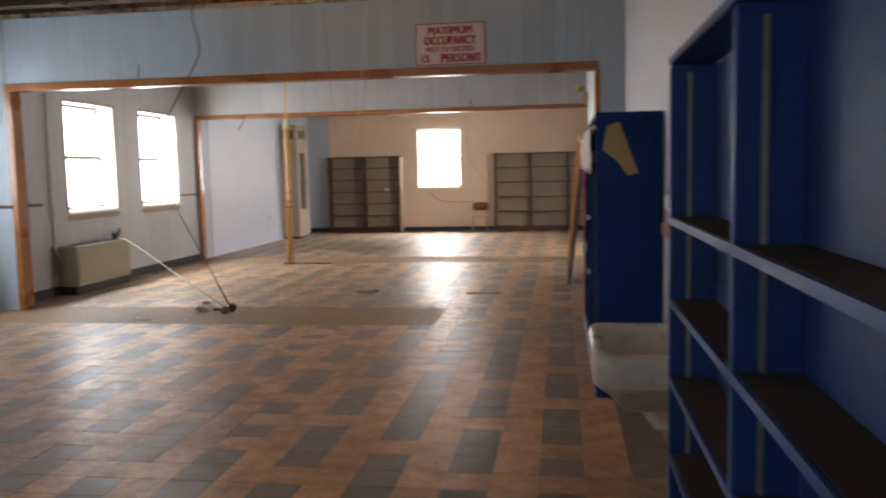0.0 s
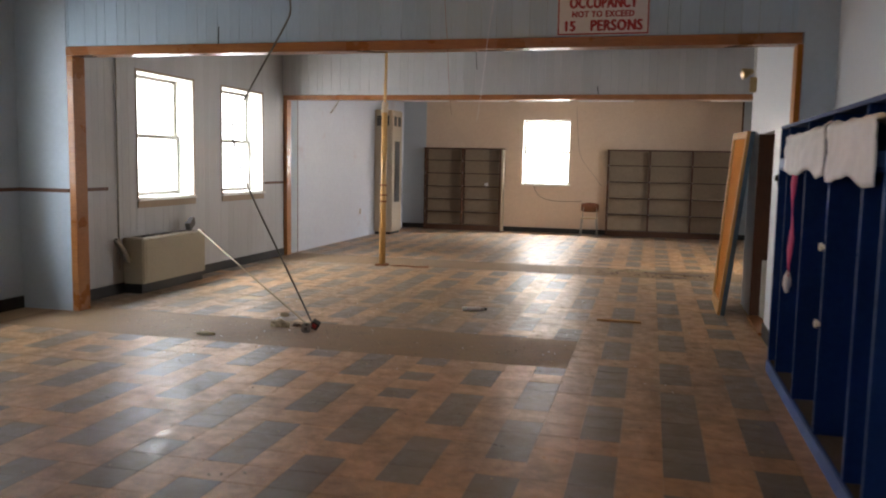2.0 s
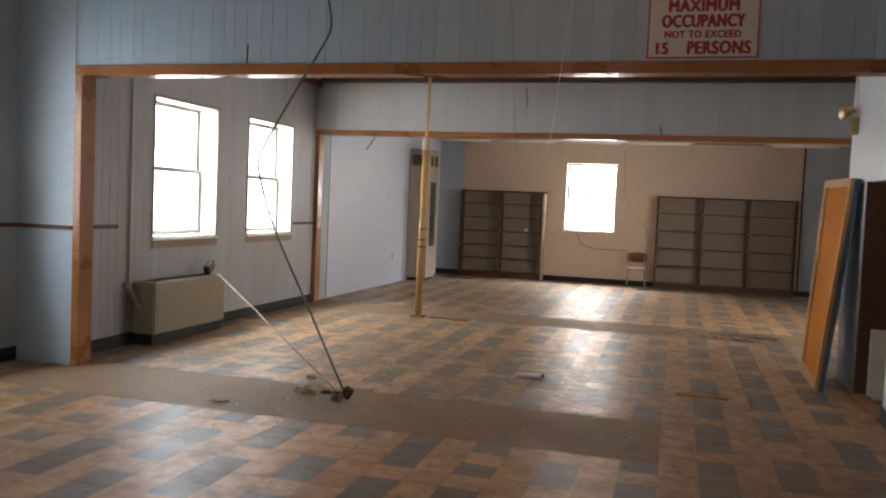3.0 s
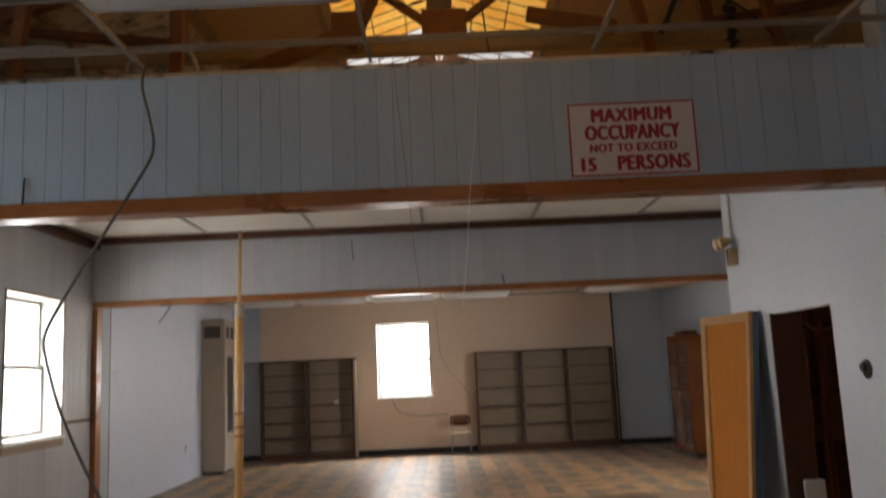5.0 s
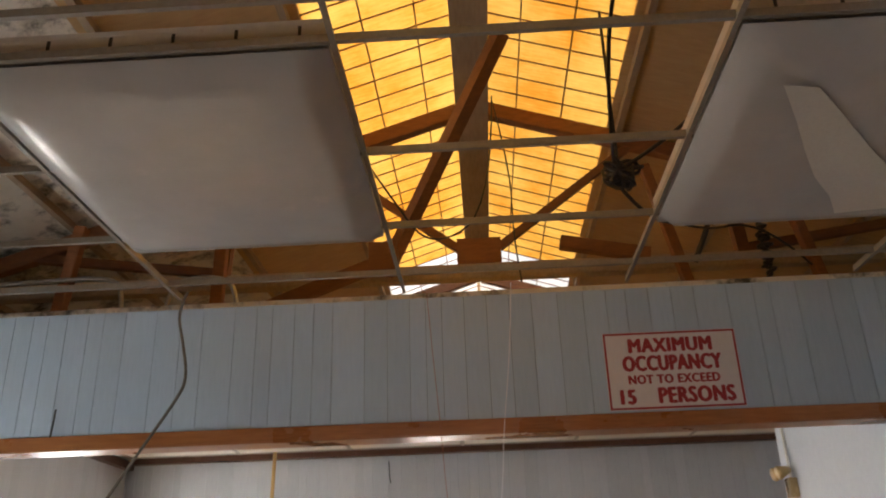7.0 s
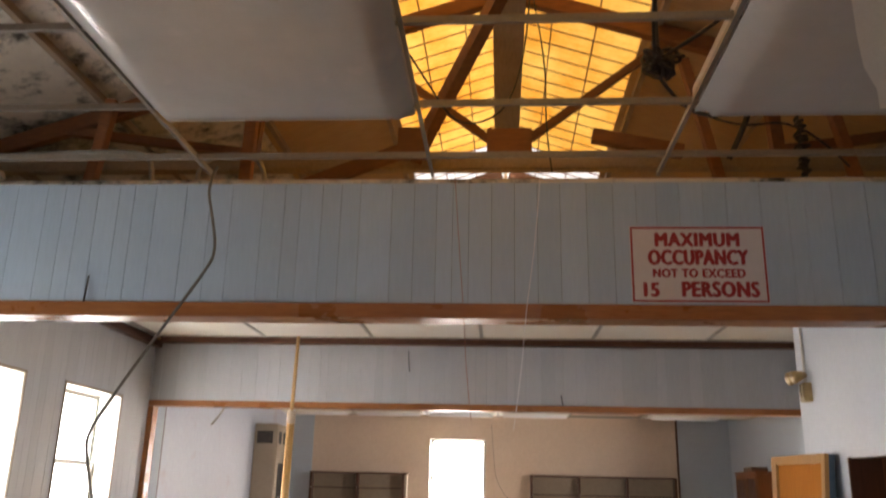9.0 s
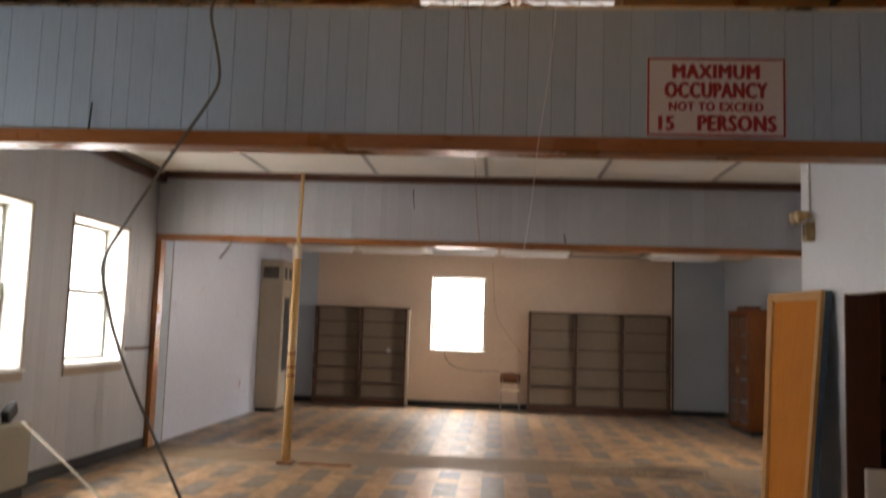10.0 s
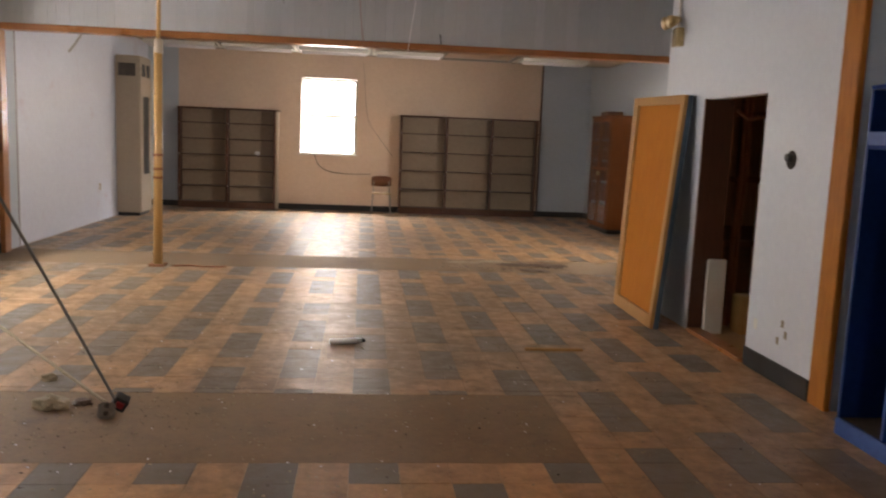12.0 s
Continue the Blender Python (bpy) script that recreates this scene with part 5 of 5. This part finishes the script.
# ---- loose wires ----
for nm, pts, r, mt, lab in (
    ("hanging_wire", [(-3.05, -0.05, 3.62), (-3.02, -0.06, 3.2), (-2.98, -0.05, 2.7), (-2.96, -0.06, 2.35), (-2.93, -0.06, 2.1)], 0.002, "rust_pipe", "thin wire hanging over the bulkhead"),
    ("hanging_wire", [(-2.52, -0.05, 3.62), (-2.55, -0.06, 3.2), (-2.62, -0.05, 2.7), (-2.64, -0.06, 2.4), (-2.69, -0.06, 2.05)], 0.002, "cloth_white", "thin pale wire hanging over the bulkhead"),
    ("loose_cord", [(-3.95, YF - 0.02, 1.2), (-3.9, YF - 0.025, 0.95), (-3.6, YF - 0.03, 0.80), (-3.1, YF - 0.03, 0.78), (-2.75, YF - 0.03, 0.80)], 0.006, "black", "dark cord hanging under the end window"),
    ("loose_cord", [(-2.95, YF - 0.02, 3.1), (-2.9, YF - 0.02, 2.4), (-2.85, YF - 0.02, 1.9), (-2.45, YF - 0.03, 1.4), (-2.3, YF - 0.03, 1.2)], 0.003, "shelf_wood", "thin cord trailing down the end wall"),
    ("hook_wire", [(-5.32, -0.02, 2.95), (-5.32, -0.03, 2.85), (-5.33, -0.025, 2.70)], 0.006, "black", "short dark wire on the bulkhead"),
    ("hook_wire", [(-3.95, B2 - 0.03, 3.45), (-3.95, B2 - 0.04, 3.30), (-3.93, B2 - 0.03, 3.18)], 0.006, "black", "short dark wire on the bulkhead"),
    ("hook_wire", [(-2.0, B2 - 0.05, 2.9), (-1.98, B2 - 0.05, 2.78)], 0.008, "black", "short dark wire on the bulkhead"),
    ("hook_wire", [(-6.35, B2 + 0.08, 2.72), (-6.40, B2 + 0.10, 2.62), (-6.52, B2 + 0.10, 2.48)], 0.012, "steel", "bent metal strip hanging from the header"),
    ("roof_wire", [(-3.5, -0.5, 4.5), (-3.2, -0.8, 3.9), (-3.0, -0.3, 3.75), (-2.6, 0.1, 4.2), (-2.55, 0.4, 5.3)], 0.006, "black", "dark wire slung under the roof"),
    ("roof_wire", [(-2.55, 0.5, 5.35), (-2.45, 0.3, 4.6), (-2.48, 0.1, 4.0), (-2.45, -0.05, 3.62)], 0.005, "black", "dark wire slung under the roof"),
    ("roof_wire", [(-1.9, -0.5, 4.1), (-1.6, -0.7, 4.2), (-1.4, -1.0, 4.3), (-1.2, -1.4, 4.35)], 0.012, "black", "thick black cable under the roof"),
    ("roof_wire", [(-1.88, -0.5, 4.05), (-1.7, -0.3, 3.9), (-1.5, -0.5, 3.75), (-1.35, -0.75, 3.70)], 0.012, "black", "thick black cable under the roof"),
    ("roof_wire", [(-1.9, -0.6, 4.1), (-2.0, -1.2, 4.6), (-1.85, -1.7, 4.9), (-1.55, -2.1, 4.75)], 0.012, "black", "thick black cable under the roof"),
    ("roof_wire", [(-1.3, 0.2, 3.8), (-1.15, 0.1, 4.1), (-1.2, -0.1, 4.3), (-1.4, -0.1, 4.25)], 0.02, "black", "thick black cable under the roof"),
    ("roof_wire", [(-0.6, 0.1, 3.7), (-0.9, 0.0, 4.0), (-1.3, 0.1, 3.95), (-1.6, 0.2, 4.2)], 0.008, "black", "dark wire slung under the roof"),
    ("roof_conduit", [(-7.3, 0.6, 4.0), (-5.6, 0.5, 4.02), (-5.3, 0.45, 3.98), (-5.2, 0.42, 3.85), (-5.2, 0.4, 3.62)], 0.018, "steel", "grey conduit bending down above the bulkhead"),
    ("roof_conduit", [(-4.4, 0.5, 3.62), (-4.42, 0.5, 3.88), (-4.55, 0.5, 3.98), (-4.8, 0.5, 3.98), (-4.92, 0.5, 3.88), (-4.93, 0.5, 3.62)], 0.018, "steel", "grey conduit bending down above the bulkhead"),
):
    tagged(tube(nm, pts, r, M[mt], None, "", 6, "NURBS"), lab, "conduit" if "conduit" in nm else "wire")
# tangle of cable by the skylight
rt = random.Random(11)
pv = Vector((-1.87, -0.55, 4.07))
tangle = [tuple(pv + Vector((rt.gauss(0, 0.06), rt.gauss(0, 0.05), rt.gauss(0, 0.06)))) for k in range(70)]
tagged(tube("cable_tangle", tangle, 0.011, M["black"], None, "", 4, "NURBS"), "tangle of black cable hanging under the roof", "cable")
tagged(tube("tangle_hanger", [(-1.87, -0.55, 4.1), (-1.85, -0.5, 5.3)], 0.01, M["black"]), "black cable dropping from the roof to a tangle", "cable")
bundle = [(-0.72 + rt.gauss(0, 0.028), 0.5 + rt.gauss(0, 0.028), 4.3 - k * 0.006) for k in range(110)]
tagged(tube("cable_coil", bundle, 0.012, M["black"], None, "", 4, "NURBS"), "black coil of cable hanging above the bulkhead", "cable")
tagged(tube("bundle_hanger", [(-0.72, 0.5, 4.28), (-0.72, 0.5, 4.98)], 0.008, M["black"]), "black cable dropping from the roof to a bundle", "cable")

# ---- floor litter ----
bot = thing("bottle", (-2.99, 1.49, 0), "clear empty plastic bottle lying on the floor", "bottle")
bm = bmesh.new()
rod(bm, (-3.13, 1.46, 0.022), (-2.93, 1.515, 0.022), 0.022, 14)
rod(bm, (-2.93, 1.515, 0.022), (-2.89, 1.526, 0.022), 0.022, 14, 0.012)
part("body", bm, M["cloth_white"], bot, "", 0, True)
bm = bmesh.new()
rod(bm, (-2.89, 1.526, 0.022), (-2.865, 1.533, 0.022), 0.015, 12)
part("cap", bm, M["black"], bot, "dark cap")
tagged(boxes("wood_slat", [(-1.62, -1.16, 1.36, 1.40, 0.0, 0.018)], M["pine_frame"], None, "", 0.003), "thin wooden slat lying on the floor", "slat")
rd = random.Random(21)


def lump(name, x, y, sx, sy, h, material, label, category, seed):
    bm = bmesh.new()
    bmesh.ops.create_icosphere(bm, subdivisions=3, radius=1.0)
    for v in bm.verts:
        k = 1 + 0.5 * noise.noise(v.co * 1.7 + Vector((seed, 0, 0)))
        v.co = Vector((x + v.co.x * sx * k, y + v.co.y * sy * k, max(0.0, v.co.z * h * k + h * 0.35)))
    return tagged(part(name, bm, material), label, category)


lump("foam_scrap", -4.66, -0.05, 0.10, 0.06, 0.05, M["debris"], "crumbled yellowish foam scrap on the floor", "debris", 1.0)
lump("foam_scrap", -4.5, 0.02, 0.05, 0.04, 0.025, M["shelf_wood"], "small brown scrap on the floor", "debris", 2.0)
lump("plaster_scrap", -4.86, 0.48, 0.055, 0.04, 0.03, M["debris"], "small plaster scrap on the floor", "debris", 3.0)
lump("plaster_scrap", -5.15, -0.62, 0.08, 0.04, 0.02, M["debris"], "small plaster scrap on the floor", "debris", 4.0)
for k, (x, yv, sx, sy) in enumerate(((-0.45, 5.72, 0.22, 0.17), (-0.85, 5.75, 0.26, 0.14), (-0.72, 5.30, 0.16, 0.12), (-1.15, 5.95, 0.20, 0.10), (-1.55, 5.85, 0.22, 0.08))):
    lump("dirt_patch", x, yv, sx, sy, 0.012, M["shelf_wood"] if k < 3 else M["debris"], "flat patch of brown dirt on the floor", "debris", 5.0 + k)


def chips(name, count, x0, x1, y0, y1, size, material, label, seed):
    """Fine litter scattered on the floor."""
    r = random.Random(seed)
    verts, faces = [], []
    for _ in range(count):
        x, y = r.uniform(x0, x1), r.uniform(y0, y1)
        s = size * r.uniform(0.4, 1.6)
        a = r.uniform(0, math.tau)
        n = r.choice((4, 5, 6))
        b = len(verts)
        for k in range(n):
            t = a + k * math.tau / n
            q = s * r.uniform(0.5, 1.0)
            verts.append((x + q * math.cos(t), y + q * math.sin(t), 0.0005))
            verts.append((x + 0.8 * q * math.cos(t), y + 0.8 * q * math.sin(t), 0.0005 + s * r.uniform(0.25, 0.6)))
        for k in range(n):
            j = (k + 1) % n
            faces.append((b + 2 * k, b + 2 * j, b + 2 * j + 1, b + 2 * k + 1))
        faces.append(tuple(b + 2 * k + 1 for k in range(n)))
    me = bpy.data.meshes.new(name)
    me.from_pydata(verts, [], faces)
    me.materials.append(material)
    return tagged(new(name, me), label, "litter", "", "stuff")


chips("plaster_crumbs", 900, -6.9, -0.4, -1.4, 1.6, 0.0065, M["debris"], "scattered plaster crumbs on the floor", 31)
chips("plaster_crumbs", 500, LX + 0.4, 0.0, 1.6, 6.4, 0.008, M["debris"], "scattered plaster crumbs on the floor", 32)
chips("plaster_crumbs", 400, -6.9, -0.3, -7.5, -1.4, 0.008, M["debris"], "scattered plaster crumbs on the floor", 33)
chips("dark_crumbs", 200, -6.9, -0.3, -3.0, 5.0, 0.006, M["void"], "scattered dark crumbs on the floor", 34)
chips("plaster_crumbs", 700, -6.6, -0.4, -0.75, 0.40, 0.0055, M["debris"], "scattered plaster crumbs on the floor", 36)
chips("dark_crumbs", 140, -6.6, -0.4, -0.75, 0.40, 0.004, M["void"], "scattered dark crumbs on the floor", 37)
chips("leaf_litter", 130, -1.9, -0.2, 5.25, 6.0, 0.014, M["shelf_wood"], "brown leaf litter and dirt on the floor", 41)
chips("leaf_litter", 90, -2.2, -0.3, 5.2, 6.0, 0.014, M["debris"], "pale crumbled litter on the floor", 42)
chips("dark_crumbs", 160, -4.7, -3.8, -0.55, 0.15, 0.0035, M["void"], "dark crumbs heaped round the junction box", 43)
chips("glitter_crumbs", 160, -5.6, -0.5, -1.4, 2.6, 0.006, M["cloth_white"], "scattered white chips on the floor", 35)

# ---- floor bands and tiles ----
TILE = 0.2445
XT, YT = -3.435 - 17 * TILE, 0.335    # a corner of the tile grid
BAND_NEAR, BAND_FAR, BAND_END = (-0.845, 0.25), (5.10, 6.10), XT + 24 * TILE
for (ya, yb2), xe in ((BAND_NEAR, BAND_END), (BAND_FAR, RX3)):
    bm = bmesh.new()
    box(bm, LX, xe - 0.002, ya + 0.002, yb2 - 0.002, -0.006, -0.0008)
    structure(part("floor_band", bm, M["concrete"]), "bare grey-brown screed band across the floor", "floor")


def is_dark(col, row, zone):
    """Every second column is dark, three tiles out of four, staggered by two."""
    if (col - 13) % 2:
        return False
    k = ((col - 13) // 2) % 2
    if zone == 0:
        hit = ((-1 - row) % 4) != (3 if k == 0 else 1)
    else:
        hit = ((row - (5 if k == 0 else 3)) % 4) < 3
    r = random.Random(col * 131 + row * 17 + zone * 7)
    return hit != (r.random() < 0.03)


rt2 = random.Random(77)
shared = {}
for dk in (True, False):
    for var in range(8):
        bm = bmesh.new()
        vs = box(bm, 0.0012, TILE - 0.0012, 0.0012, TILE - 0.0012, -0.004, 0.0)
        for v in vs[4:]:
            v.co.z += rt2.uniform(-0.0015, 0.0003)
            v.co.x += 0.0006 * (1 if v.co.x < TILE / 2 else -1)
            v.co.y += 0.0006 * (1 if v.co.y < TILE / 2 else -1)
        bmesh.ops.recalc_face_normals(bm, faces=bm.faces)
        me = bpy.data.meshes.new("tile")
        bm.to_mesh(me)
        bm.free()
        me.materials.append(M["tile_dark" if dk else "tile_light"])
        shared[(dk, var)] = me


def tile_rects():
    """Every tile of the floor: column, row, zone and its clipped rectangle."""
    spans = [(0, Y0, BAND_NEAR[0], -99, 99), (1, BAND_NEAR[1], BAND_FAR[0], -99, 99), (1, *BAND_NEAR, BAND_END, 99), (2, BAND_FAR[1], YF - 0.05, -99, 99)]
    for zone, ya, yb2, xa, xb in spans:
        y_at = BAND_NEAR[0] if zone == 0 else YT
        r0 = math.floor((ya - y_at) / TILE + 1e-6)
        for row in range(r0, math.ceil((yb2 - y_at) / TILE - 1e-6)):
            y0, y1 = max(y_at + row * TILE, ya), min(y_at + (row + 1) * TILE, yb2)
            if y1 - y0 < 0.03:
                continue
            if zone == 0:
                lim = RX - 0.003
            elif y0 < 3.2:
                lim = -0.003 if y0 > 0 else (-0.075 if y0 > -0.05 else RX - 0.003)
            else:
                lim = RX3 - 0.02
            for col in range(-1, 40):
                x0, x1 = max(XT + col * TILE, (LXN if zone == 0 else LX) + 0.02, xa), min(XT + (col + 1) * TILE, lim, xb)
                if x1 - x0 > 0.03:
                    yield col, row, zone, x0, x1, y0, y1


far_tiles = {True: ([], []), False: ([], [])}
for col, row, zone, x0, x1, y0, y1 in tile_rects():
    dk = is_dark(col, row, zone)
    if rt2.random() < 0.004:
        continue
    if min(x1 - x0, y1 - y0) > TILE - 0.001 and -4.2 < x0 < -1.0 and -2.9 < y0 < 3.7:
        o = new("tile", shared[(dk, rt2.randrange(8))])
        o.location = (x0, y0, 0)
        o.parent = floor
        continue
    vl, fl = far_tiles[dk]
    b = len(vl)
    for z in (-0.004, 0.0):
        i = 0.0012 if z < 0 else 0.0018
        for yy in (y0 + i, y1 - i):
            for xx in (x0 + i, x1 - i):
                vl.append((xx, yy, z if z < 0 else rt2.uniform(-0.0015, 0.0003)))
    fl += [(b + 4, b + 5, b + 7, b + 6), (b, b + 1, b + 5, b + 4), (b + 2, b + 6, b + 7, b + 3), (b, b + 4, b + 6, b + 2), (b + 1, b + 3, b + 7, b + 5)]
for dk in (True, False):
    me = bpy.data.meshes.new("tile_field")
    me.from_pydata(far_tiles[dk][0], [], far_tiles[dk][1])
    me.materials.append(M["tile_dark_far" if dk else "tile_light_far"])
    o = tagged(new("tile_field", me), "", "", "", "stuff")
    o.parent = floor
